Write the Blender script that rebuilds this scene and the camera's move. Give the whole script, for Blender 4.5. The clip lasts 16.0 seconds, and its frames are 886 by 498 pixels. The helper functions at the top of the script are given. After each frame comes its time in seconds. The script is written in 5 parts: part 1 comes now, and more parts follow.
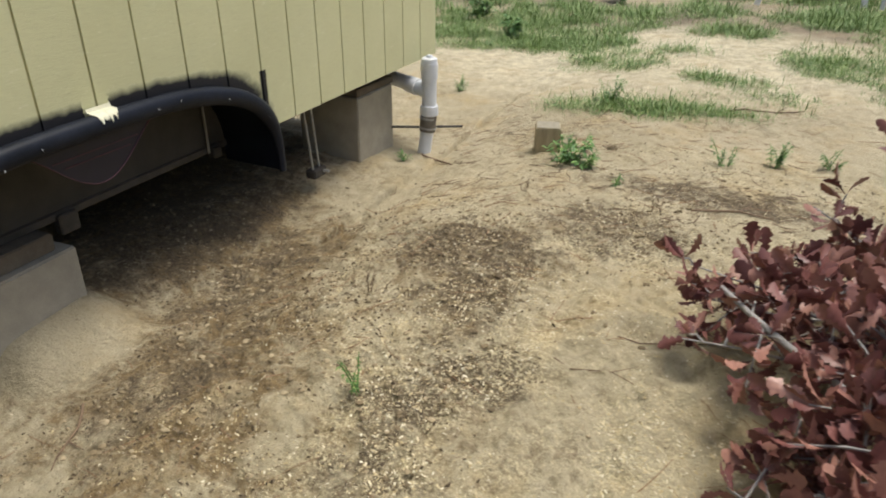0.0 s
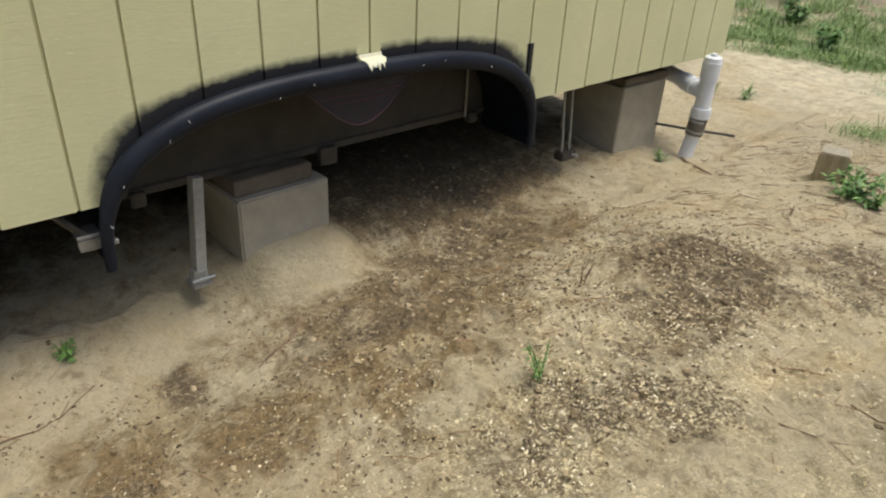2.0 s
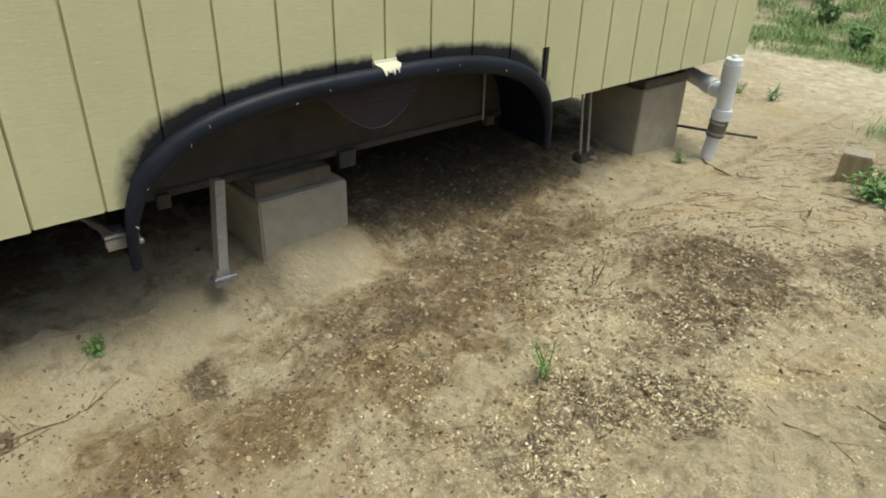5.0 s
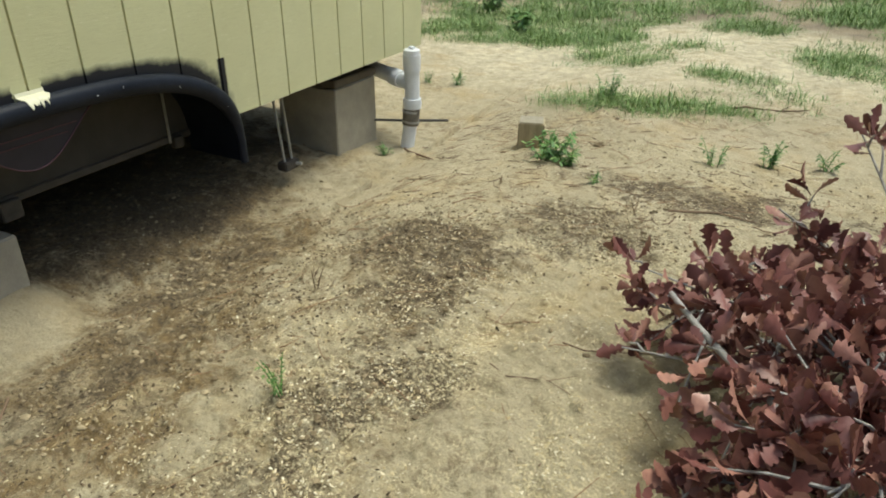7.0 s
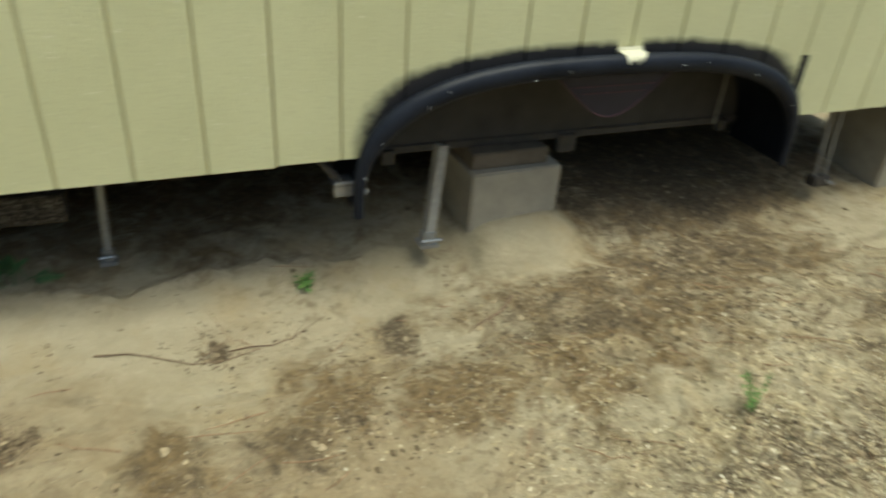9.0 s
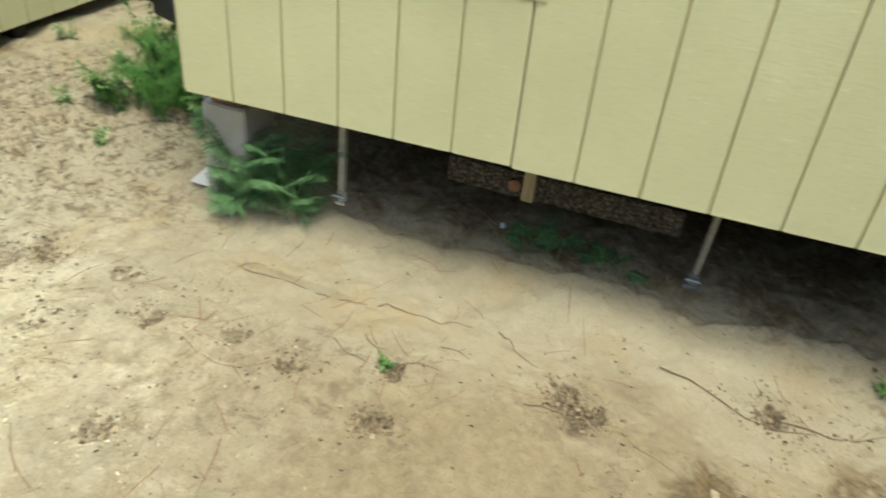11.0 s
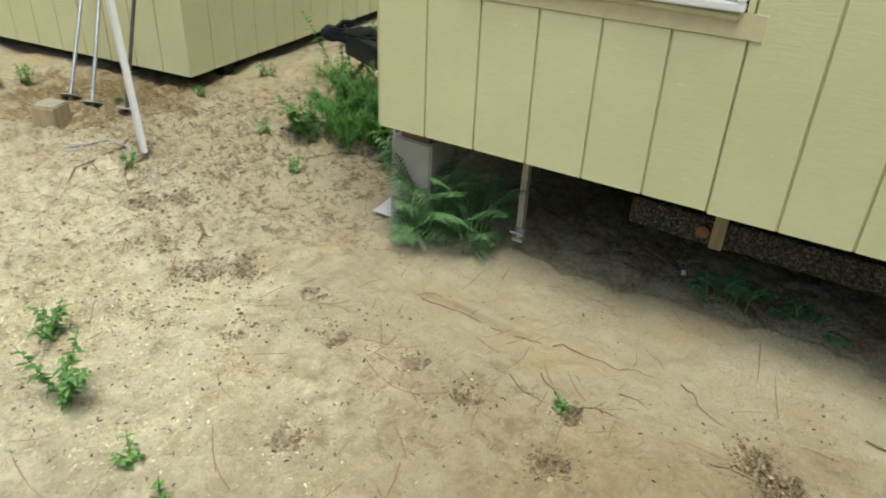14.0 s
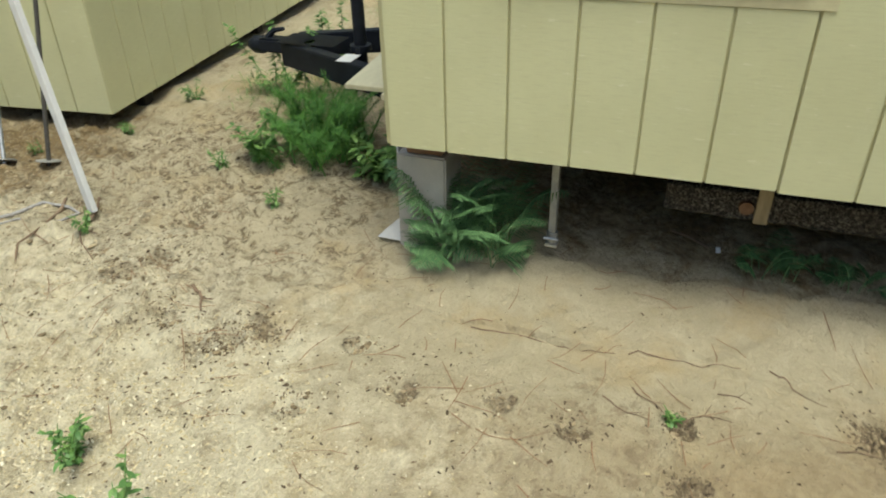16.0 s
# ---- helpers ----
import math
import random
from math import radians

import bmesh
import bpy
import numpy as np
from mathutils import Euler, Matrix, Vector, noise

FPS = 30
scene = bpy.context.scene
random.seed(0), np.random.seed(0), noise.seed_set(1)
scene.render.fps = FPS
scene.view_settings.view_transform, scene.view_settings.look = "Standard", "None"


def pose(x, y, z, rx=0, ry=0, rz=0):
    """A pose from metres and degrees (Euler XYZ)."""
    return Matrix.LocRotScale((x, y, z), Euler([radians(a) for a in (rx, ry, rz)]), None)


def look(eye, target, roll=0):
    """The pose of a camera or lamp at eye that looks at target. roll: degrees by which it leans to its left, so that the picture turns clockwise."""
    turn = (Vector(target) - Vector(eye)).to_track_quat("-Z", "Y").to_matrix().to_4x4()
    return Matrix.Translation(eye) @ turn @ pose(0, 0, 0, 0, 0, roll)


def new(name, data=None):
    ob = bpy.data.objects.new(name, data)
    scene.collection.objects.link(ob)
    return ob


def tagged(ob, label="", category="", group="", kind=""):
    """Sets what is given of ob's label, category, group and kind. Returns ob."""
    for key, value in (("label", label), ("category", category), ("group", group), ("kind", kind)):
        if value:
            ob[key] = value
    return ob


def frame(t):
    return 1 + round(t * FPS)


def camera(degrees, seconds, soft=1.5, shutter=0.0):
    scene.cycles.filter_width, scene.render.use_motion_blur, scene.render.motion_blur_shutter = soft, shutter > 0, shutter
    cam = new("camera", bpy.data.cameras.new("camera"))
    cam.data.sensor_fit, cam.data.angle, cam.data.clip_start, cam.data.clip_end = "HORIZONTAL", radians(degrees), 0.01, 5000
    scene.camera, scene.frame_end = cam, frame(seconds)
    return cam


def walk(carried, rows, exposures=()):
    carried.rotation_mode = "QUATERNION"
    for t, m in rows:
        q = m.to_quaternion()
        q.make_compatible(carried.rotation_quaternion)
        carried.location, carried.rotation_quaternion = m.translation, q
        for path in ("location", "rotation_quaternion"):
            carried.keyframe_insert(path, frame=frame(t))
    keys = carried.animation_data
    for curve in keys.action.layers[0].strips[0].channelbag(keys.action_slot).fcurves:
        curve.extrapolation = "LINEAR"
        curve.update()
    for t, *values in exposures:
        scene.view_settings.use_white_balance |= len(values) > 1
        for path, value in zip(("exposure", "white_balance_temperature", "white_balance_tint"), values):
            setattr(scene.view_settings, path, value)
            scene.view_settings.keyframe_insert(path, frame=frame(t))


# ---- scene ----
cam = camera(63.8, 16.0, soft=1.85, shutter=0.45)
PATH = [
    (0, (-0.078, 0.035, 1.541), (-0.852, 1.633, 0.62), 0.7),
    (0.5, (0.018, -0.047, 1.566), (-0.773, 1.563, 0.682), 2.2),
    (1, (0.025, -0.038, 1.542), (-0.972, 1.421, 0.605), 5.4),
    (1.5, (-0.012, 0.084, 1.523), (-1.225, 1.365, 0.582), 5.0),
    (2, (-0.027, 0.129, 1.503), (-1.326, 1.297, 0.53), 3.5),
    (2.5, (-0.025, 0.124, 1.491), (-1.325, 1.24, 0.459), 2.4),
    (3, (-0.021, 0.135, 1.497), (-1.3, 1.247, 0.435), 2.0),
    (3.2, (-0.02, 0.134, 1.489), (-1.295, 1.26, 0.436), 2.0),
    (5.3, (0.079, 0.156, 1.531), (-1.287, 1.265, 0.581), 2.5),
    (5.5, (0.092, 0.172, 1.527), (-1.196, 1.398, 0.61), 3.4),
    (6, (0.111, 0.22, 1.512), (-0.989, 1.631, 0.616), 2.4),
    (6.5, (0.128, 0.246, 1.495), (-0.832, 1.758, 0.603), 1.0),
    (7, (0.127, 0.258, 1.492), (-0.717, 1.815, 0.563), 0.7),
    (7.5, (0.102, 0.248, 1.493), (-0.777, 1.776, 0.549), 0.3),
    (8, (0.063, 0.204, 1.5), (-1.036, 1.584, 0.556), 2.2),
    (8.5, (0.009, 0.131, 1.496), (-1.343, 1.226, 0.51), 3.7),
    (9, (-0.039, 0.042, 1.501), (-1.603, 0.73, 0.468), 5.1),
    (9.5, (-0.084, -0.1, 1.533), (-1.713, 0.298, 0.451), 7.0),
    (10, (-0.087, -0.308, 1.533), (-1.754, -0.235, 0.43), 7.8),
    (10.2, (-0.081, -0.364, 1.52), (-1.75, -0.413, 0.419), 7.9),
    (12.3, (-0.016, -0.499, 1.512), (-1.518, -1.383, 0.532), 2.8),
    (12.5, (-0.007, -0.51, 1.519), (-1.516, -1.414, 0.567), 2.5),
    (13, (0.015, -0.538, 1.518), (-1.475, -1.487, 0.58), 1.6),
    (13.5, (0.027, -0.549, 1.49), (-1.432, -1.515, 0.52), 1.8),
    (14, (-0.001, -0.576, 1.492), (-1.49, -1.44, 0.474), 3.1),
    (14.5, (-0.067, -0.712, 1.478), (-1.58, -1.513, 0.445), 2.5),
    (15, (-0.138, -0.909, 1.475), (-1.673, -1.616, 0.405), 1.5),
    (15.5, (-0.093, -1.096, 1.495), (-1.657, -1.741, 0.428), 1.2),
    (16, (-0.013, -1.174, 1.495), (-1.614, -1.737, 0.437), -0.8),
]
EXPOSURES = [(0.0, 0.50, 6500, 8), (3.0, 0.50, 6500, 8), (5.5, 0.51, 6500, 0), (7.0, 0.50, 6500, -1.5), (8.5, 0.50, 6500, -3), (9.0, 0.53, 6500, -5), (9.5, 0.92, 6480, -4), (10.0, 0.99, 6420, -3), (12.5, 0.56, 6380, -0.5), (16.0, 0.56, 6400, -1)]
walk(cam, [(t, look(eye, target, roll)) for t, eye, target, roll in PATH], EXPOSURES)

# ---- world, sun, exposure ----
SUN_ELEVATION, SUN_TURN = 73.5, 50.0
world = bpy.data.worlds.new("sky")
scene.world = world
world.use_nodes = True
wn = world.node_tree
sky = wn.nodes.new("ShaderNodeTexSky")
sky.sky_type, sky.sun_disc = "NISHITA", False
sky.sun_elevation, sky.sun_rotation = radians(SUN_ELEVATION), radians(SUN_TURN)
sky.dust_density, sky.ozone_density = 4.0, 1.0
wn.links.new(sky.outputs[0], wn.nodes["Background"].inputs[0])
wn.nodes["Background"].inputs[1].default_value = 0.12
sun_data = bpy.data.lights.new("sun", "SUN")
sun_data.energy, sun_data.angle, sun_data.color = 1.75, radians(26), (1.0, 0.97, 0.90)
sun = new("sun", sun_data)
a, e = radians(SUN_TURN), radians(SUN_ELEVATION)
sun.matrix_world = look((math.sin(a) * math.cos(e) * 30, math.cos(a) * math.cos(e) * 30, math.sin(e) * 30), (0, 0, 0))


# ---- materials ----
# Where paws have dug into the sand
DIPS = [(-1.46, -1.31), (-1.449, -1.815), (-1.568, -2.347), (-1.60, -2.03), (-1.51, -1.53), (-1.555, -1.03), (-1.60, -2.41), (-1.69, -0.49), (-1.29, -2.11), (-1.50, -2.70), (-1.78, -2.91), (-1.77, -3.16), (-1.95, 0.1), (-0.9, 3.95), (-1.5, 0.45), (-1.44, -2.50), (-1.50, -2.44), (-1.34, -0.98), (-1.63, -3.0), (-1.68, -0.42), (-1.74, -0.52), (-1.66, -0.44), (-1.03, -1.63)]


class Mat:
    """A node material in the making: a principled shader and short ways to wire colour, roughness and relief."""

    def __init__(self, name, rough=0.8, metal=0.0):
        self.m = bpy.data.materials.new(name)
        self.m.use_nodes = True
        self.t = self.m.node_tree
        self.b = self.t.nodes["Principled BSDF"]
        self.b.inputs["Roughness"].default_value, self.b.inputs["Metallic"].default_value = rough, metal
        self.c = self.t.nodes.new("ShaderNodeTexCoord").outputs["Object"]

    def link(self, o, i):
        self.t.links.new(o, i) if hasattr(o, "links") else None
        if not hasattr(o, "links"):
            i.default_value = o

    def scaled(self, s, turn=(0, 0, 0)):
        n = self.t.nodes.new("ShaderNodeMapping")
        n.inputs["Scale"].default_value, n.inputs["Rotation"].default_value = s, turn
        self.t.links.new(self.c, n.inputs[0])
        return n.outputs[0]

    def noise(self, size, detail=4.0, rough=0.55, stretch=None, warp=0.0):
        n = self.t.nodes.new("ShaderNodeTexNoise")
        n.inputs["Scale"].default_value, n.inputs["Detail"].default_value = 1.0 / size, detail
        n.inputs["Roughness"].default_value, n.inputs["Distortion"].default_value = rough, warp
        self.t.links.new(self.scaled(stretch) if stretch else self.c, n.inputs["Vector"])
        return n.outputs["Fac"]

    def cells(self, size, out="Distance", stretch=None):
        n = self.t.nodes.new("ShaderNodeTexVoronoi")
        n.inputs["Scale"].default_value = 1.0 / size
        self.t.links.new(self.scaled(stretch) if stretch else self.c, n.inputs["Vector"])
        return n.outputs[out]

    def ramp(self, f, *stops):
        n = self.t.nodes.new("ShaderNodeValToRGB")
        self.t.links.new(f, n.inputs[0])
        r = n.color_ramp
        while len(r.elements) < len(stops):
            r.elements.new(0.5)
        for el, (p, c) in zip(r.elements, stops):
            el.position = p
            el.color = (c, c, c, 1) if isinstance(c, (int, float)) else (*c, 1)
        return n.outputs[0]

    def mix(self, f, a, b, how="MIX"):
        n = self.t.nodes.new("ShaderNodeMix")
        n.data_type, n.blend_type = "RGBA", how
        self.link(f, n.inputs[0])
        for v, i in ((a, n.inputs[6]), (b, n.inputs[7])):
            self.link((*v, 1) if isinstance(v, tuple) else v, i)
        return n.outputs[2]

    def math(self, how, a, b=0.0, c=None, clamp=False):
        n = self.t.nodes.new("ShaderNodeMath")
        n.operation, n.use_clamp = how, clamp
        for v, i in zip((a, b, c), n.inputs):
            if v is not None:
                self.link(v, i)
        return n.outputs[0]

    def axis(self):
        n = self.t.nodes.new("ShaderNodeSeparateXYZ")
        self.t.links.new(self.c, n.inputs[0])
        return n.outputs

    def random(self):
        return self.t.nodes.new("ShaderNodeObjectInfo").outputs["Random"]

    def island(self):
        return self.t.nodes.new("ShaderNodeNewGeometry").outputs["Random Per Island"]

    def bump(self, f, height=0.002, strength=0.6):
        n = self.t.nodes.new("ShaderNodeBump")
        n.inputs["Strength"].default_value, n.inputs["Distance"].default_value = strength, height
        self.t.links.new(f, n.inputs["Height"])
        old = self.b.inputs["Normal"].links
        if old:
            self.t.links.new(old[0].from_socket, n.inputs["Normal"])
        self.t.links.new(n.outputs[0], self.b.inputs["Normal"])
        return self

    def colour(self, c):
        self.link((*c, 1) if isinstance(c, tuple) else c, self.b.inputs["Base Color"])
        return self

    def roughness(self, f):
        self.link(f, self.b.inputs["Roughness"])
        return self


def plain(name, dark, light, size=0.05, rough=0.7, metal=0.0, relief=0.001, stretch=None, fine=0.004):
    """Two tones mixed by noise at two scales, with a fine relief."""
    m = Mat(name, rough, metal)
    f = m.math("ADD", m.math("MULTIPLY", m.noise(size, 4, 0.6, stretch), 0.65), m.math("MULTIPLY", m.noise(fine, 3, 0.6, stretch), 0.35))
    m.colour(m.ramp(f, (0.32, dark), (0.68, light)))
    m.bump(m.noise(fine, 4, 0.6, stretch), relief)
    return m


# Stains in the sand, some painting sun or shade: ovals (x, y, half width, half length, how strong), one list for each
# kind
STAINS_AND_LIGHT = {
    # ovals under the floor and by the shed also paint the shade there
    "earth_and_shade": ((-1.74, 1.50, 0.36, 0.55, 1.0), (-1.50, 0.77, 0.24, 0.24, 1.0), (-1.62, 0.40, 0.26, 0.22, 1.0), (-2.40, 2.25, 0.42, 0.85, 1.0), (-1.6, 1.35, 0.62, 0.95, 0.75), (-1.95, 2.2, 0.5, 0.65, 0.9), (-1.43, -0.06, 0.22, 0.14, 1.0), (-1.49, 0.30, 0.18, 0.15, 1.0), (-1.10, 0.15, 0.4, 0.4, 0.45), (-1.0, 2.2, 0.6, 0.7, 0.6), (-0.95, 1.3, 0.5, 0.6, 0.45), (-2.8, 2.4, 0.7, 1.2, 1.0), (-3.05, -0.5, 0.75, 2.3, 1.0), (-2.35, -4.2, 0.75, 0.6, 1.0)),
    # ovals below the wheel well are soil darkened further for its shade
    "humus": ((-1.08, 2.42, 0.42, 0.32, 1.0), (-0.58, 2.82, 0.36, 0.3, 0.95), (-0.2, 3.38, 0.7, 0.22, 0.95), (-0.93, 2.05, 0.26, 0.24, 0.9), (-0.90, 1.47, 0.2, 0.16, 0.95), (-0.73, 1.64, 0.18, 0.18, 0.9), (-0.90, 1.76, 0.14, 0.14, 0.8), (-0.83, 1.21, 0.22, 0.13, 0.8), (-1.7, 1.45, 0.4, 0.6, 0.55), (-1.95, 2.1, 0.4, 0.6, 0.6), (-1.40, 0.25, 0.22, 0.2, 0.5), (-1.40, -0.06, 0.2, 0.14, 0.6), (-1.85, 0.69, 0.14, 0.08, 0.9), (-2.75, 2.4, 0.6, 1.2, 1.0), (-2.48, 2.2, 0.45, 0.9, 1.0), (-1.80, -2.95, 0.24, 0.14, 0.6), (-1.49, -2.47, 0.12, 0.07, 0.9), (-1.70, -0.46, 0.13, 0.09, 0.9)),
    # browner sand; the oval at (-1.65, -0.35) paints shade from the trailer
    "ochre_and_shade": ((-1.25, -0.55, 0.55, 0.9, 1.0), (-1.15, 0.35, 0.6, 0.6, 1.0), (-0.55, 0.6, 0.7, 0.6, 0.8), (-1.9, 0.3, 0.4, 0.5, 0.4), (-1.65, -0.35, 0.4, 0.5, 0.7), (-1.15, -1.6, 0.7, 0.9, 0.6)),
    "clean": ((-1.96, -0.75, 0.36, 1.35, 1.0), (-2.17, 1.33, 0.20, 0.29, 1.0)),
    "pale": ((-0.6, 1.4, 0.65, 0.75, 1.0), (-0.9, -2.8, 0.7, 1.2, 1.0), (-0.42, 2.45, 0.5, 0.5, 1.0), (-0.1, 3.95, 0.9, 0.4, 1.0), (-0.25, 3.05, 0.5, 0.2, 0.9)),
    "trodden": ((-2.2, -3.1, 1.3, 1.0, 1.0), (-0.9, -2.9, 1.0, 1.0, 0.6), (-1.3, 4.3, 0.9, 0.9, 0.45)),
    # paler sand that paints in the patches of sun
    "sunlit_pale": ((-1.2, 6.9, 2.8, 1.8, 1.0), (-1.0, -3.0, 1.1, 1.7, 1.0)),
    "print": [(px + 0.038 * math.cos(n * 1.7 + k * 0.75) * (k < 3), py + 0.038 * math.sin(n * 1.7 + k * 0.75) * (k < 3), 0.019 + 0.006 * (k == 3), 0.019 + 0.006 * (k == 3), 1.0) for n, (px, py) in enumerate(DIPS) for k in (-2, -1, 0, 1, 2, 3)],
}


def sand_material():
    m = Mat("sand", 0.95)
    ragged = {}

    def stain(kind, size, lo, hi, wild):
        """A stain with a ragged edge: the distance from its ovals, broken up by noise."""
        n = m.t.nodes.new("ShaderNodeAttribute")
        n.attribute_name = kind
        if size not in ragged:
            ragged[size] = m.math("SUBTRACT", m.noise(size, 7, 0.72, None, 0.6), 0.5)
        return m.ramp(m.math("MULTIPLY_ADD", ragged[size], wild, n.outputs["Fac"]), (lo, 1.0), (hi, 0.0))

    c = m.ramp(m.noise(0.9, 5, 0.6), (0.3, (0.44, 0.373, 0.23)), (0.7, (0.59, 0.51, 0.335)))
    c = m.mix(m.ramp(m.noise(0.12, 5, 0.65), (0.45, 0.0), (0.75, 0.5)), c, (0.70, 0.62, 0.425))
    c = m.mix(m.ramp(m.noise(0.35, 5, 0.65), (0.50, 0.0), (0.70, 0.6)), c, (0.53, 0.385, 0.18))
    # browner sand, partly the trailer's shade put into the colour
    c = m.mix(m.math("MULTIPLY", stain("ochre_and_shade", 0.3, 0.2, 1.8, 2.5), 0.75), c, m.ramp(m.noise(0.05, 6, 0.75), (0.35, (0.31, 0.222, 0.108)), (0.65, (0.47, 0.365, 0.21))))
    soiled = m.math("MULTIPLY_ADD", stain("clean", 0.3, 0.5, 1.4, 1.6), -0.85, 1.0)
    # soft smudges everywhere but on the smooth sand
    mottle = m.math("MULTIPLY", m.ramp(m.noise(0.07, 6, 0.75, None, 0.6), (0.50, 0.0), (0.60, 0.7)), soiled)
    c = m.mix(m.math("MULTIPLY", mottle, m.ramp(m.noise(0.5, 3), (0.40, 0.12), (0.60, 1.0))), c, (0.27, 0.20, 0.115))
    # brown earth trodden into the sand in front of the wheel; under the floor also painted shade
    earth_and_shade = m.math("MULTIPLY", m.math("MULTIPLY", stain("earth_and_shade", 0.2, 0.2, 1.5, 4.2), soiled), m.ramp(m.noise(0.085, 9, 0.8, None, 1.2), (0.37, 0.0), (0.48, 1.0)))
    c = m.mix(earth_and_shade, c, m.ramp(m.noise(0.03, 6, 0.75), (0.34, (0.115, 0.075, 0.030)), (0.66, (0.335, 0.232, 0.103))))
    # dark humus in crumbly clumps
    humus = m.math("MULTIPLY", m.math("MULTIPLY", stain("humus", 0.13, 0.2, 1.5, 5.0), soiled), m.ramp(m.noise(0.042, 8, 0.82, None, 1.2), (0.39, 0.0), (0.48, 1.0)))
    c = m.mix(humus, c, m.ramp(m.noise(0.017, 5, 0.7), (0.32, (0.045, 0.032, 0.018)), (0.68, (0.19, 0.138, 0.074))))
    # dark crumbs that also paint the shadows between clods
    crumb_and_shade = m.math("MULTIPLY", stain("trodden", 0.3, 0.5, 1.6, 2.5), m.ramp(m.noise(0.06, 7, 0.8, None, 0.9), (0.51, 0.0), (0.56, 1.0)))
    c = m.mix(crumb_and_shade, c, m.ramp(m.noise(0.02, 3), (0.35, (0.13, 0.095, 0.052)), (0.65, (0.31, 0.24, 0.135))))
    # darker brown sand turned up in the prints
    c = m.mix(stain("print", 0.045, 0.4, 1.6, 5.0), c, m.ramp(m.noise(0.014, 4, 0.7), (0.40, (0.085, 0.06, 0.032)), (0.62, (0.33, 0.25, 0.145))))
    c = m.mix(m.math("MULTIPLY", m.ramp(m.noise(0.010, 3, 0.6), (0.62, 0.0), (0.70, 0.6)), soiled), c, (0.22, 0.16, 0.095))
    pale = m.math("MULTIPLY", stain("pale", 0.3, 0.5, 1.5, 2.5), m.ramp(m.noise(0.011, 3, 0.65), (0.50, 0.0), (0.60, 0.8)))
    c = m.mix(m.math("MULTIPLY", pale, m.ramp(m.noise(0.18, 4, 0.65), (0.40, 0.05), (0.62, 1.0))), c, (0.80, 0.70, 0.43))
    # sunlight on the open sand, put into its colour
    sunlit_pale = m.math("MULTIPLY", stain("sunlit_pale", 0.3, 0.3, 1.4, 2.5), m.ramp(m.noise(0.10, 7, 0.75), (0.40, 0.08), (0.60, 0.8)))
    c = m.mix(sunlit_pale, c, (0.85, 0.77, 0.54))
    woods = m.math("MULTIPLY", m.math("GREATER_THAN", m.axis()[1], 8.0), m.ramp(m.noise(0.9, 4), (0.4, 0.1), (0.6, 0.8)))
    c = m.mix(woods, c, (0.20, 0.155, 0.105))
    c = m.mix(m.ramp(m.noise(0.006, 3, 0.7), (0.35, 0.0), (0.7, 0.25)), c, (0.28, 0.215, 0.13))
    m.colour(c)
    m.bump(m.noise(0.045, 6, 0.75), 0.04, 0.9)
    m.bump(m.noise(0.008, 4, 0.7), 0.006, 0.5)
    return m.m


def siding_material(name, spray):
    """Rough-sawn plywood siding in cream-yellow paint; spray adds the black paint blown round the wheel arch."""
    m = Mat(name, 0.62)
    saw = m.noise(0.006, 4, 0.7, (1, 0.10, 1.0))
    tone = m.noise(0.5, 4, 0.6)
    c = m.ramp(tone, (0.3, (0.59, 0.58, 0.335)), (0.7, (0.66, 0.65, 0.39)))
    c = m.mix(m.ramp(saw, (0.25, 0.35), (0.5, 0.0)), c, (0.48, 0.45, 0.26))
    c = m.mix(m.ramp(m.noise(0.02, 3, 0.7, (1, 0.25, 1.5)), (0.63, 0.0), (0.70, 0.6)), c, (0.74, 0.72, 0.52))
    x, y, z = m.axis()
    groove = m.math("LESS_THAN", x, -0.003)
    c = m.mix(m.math("MULTIPLY", groove, 0.38), c, (0.36, 0.31, 0.16))
    if spray:
        dy = m.math("ABSOLUTE", m.math("SUBTRACT", y, 3.60))
        p = m.math("POWER", m.math("DIVIDE", dy, 0.91), 3.0)
        q = m.math("POWER", m.math("DIVIDE", m.math("MAXIMUM", m.math("ADD", z, 0.2), 0.0), 0.47), 3.0)
        f = m.math("POWER", m.math("ADD", p, q), 0.3333)
        f = m.math("ADD", f, m.math("MULTIPLY", m.math("SUBTRACT", m.noise(0.05, 3, 0.6), 0.5), 0.06))
        g = m.math("DIVIDE", m.math("SUBTRACT", m.math("MULTIPLY_ADD", m.math("DIVIDE", z, 0.26, clamp=True), 0.125, 1.045), f), 0.06, clamp=True)
        notch = m.math("GREATER_THAN", m.math("ADD", m.math("ABSOLUTE", m.math("SUBTRACT", y, 3.655)), m.math("MULTIPLY", m.math("SUBTRACT", m.noise(0.02, 2), 0.5), 0.03)), 0.05)
        g = m.math("MULTIPLY", g, notch)
        s = m.math("ADD", m.math("ABSOLUTE", m.math("SUBTRACT", y, 4.478)), m.math("MULTIPLY", m.math("SUBTRACT", m.noise(0.02, 2), 0.5), 0.01))
        strip = m.math("MULTIPLY", m.math("DIVIDE", m.math("SUBTRACT", 0.024, s), 0.008, clamp=True), m.math("LESS_THAN", z, 0.25))
        c = m.mix(m.math("MAXIMUM", g, strip), c, (0.012, 0.012, 0.015))
    m.colour(c)
    m.bump(saw, 0.002, 0.45)
    m.bump(m.noise(0.04, 3, 0.6, (1, 0.3, 1)), 0.004, 0.3)
    return m.m


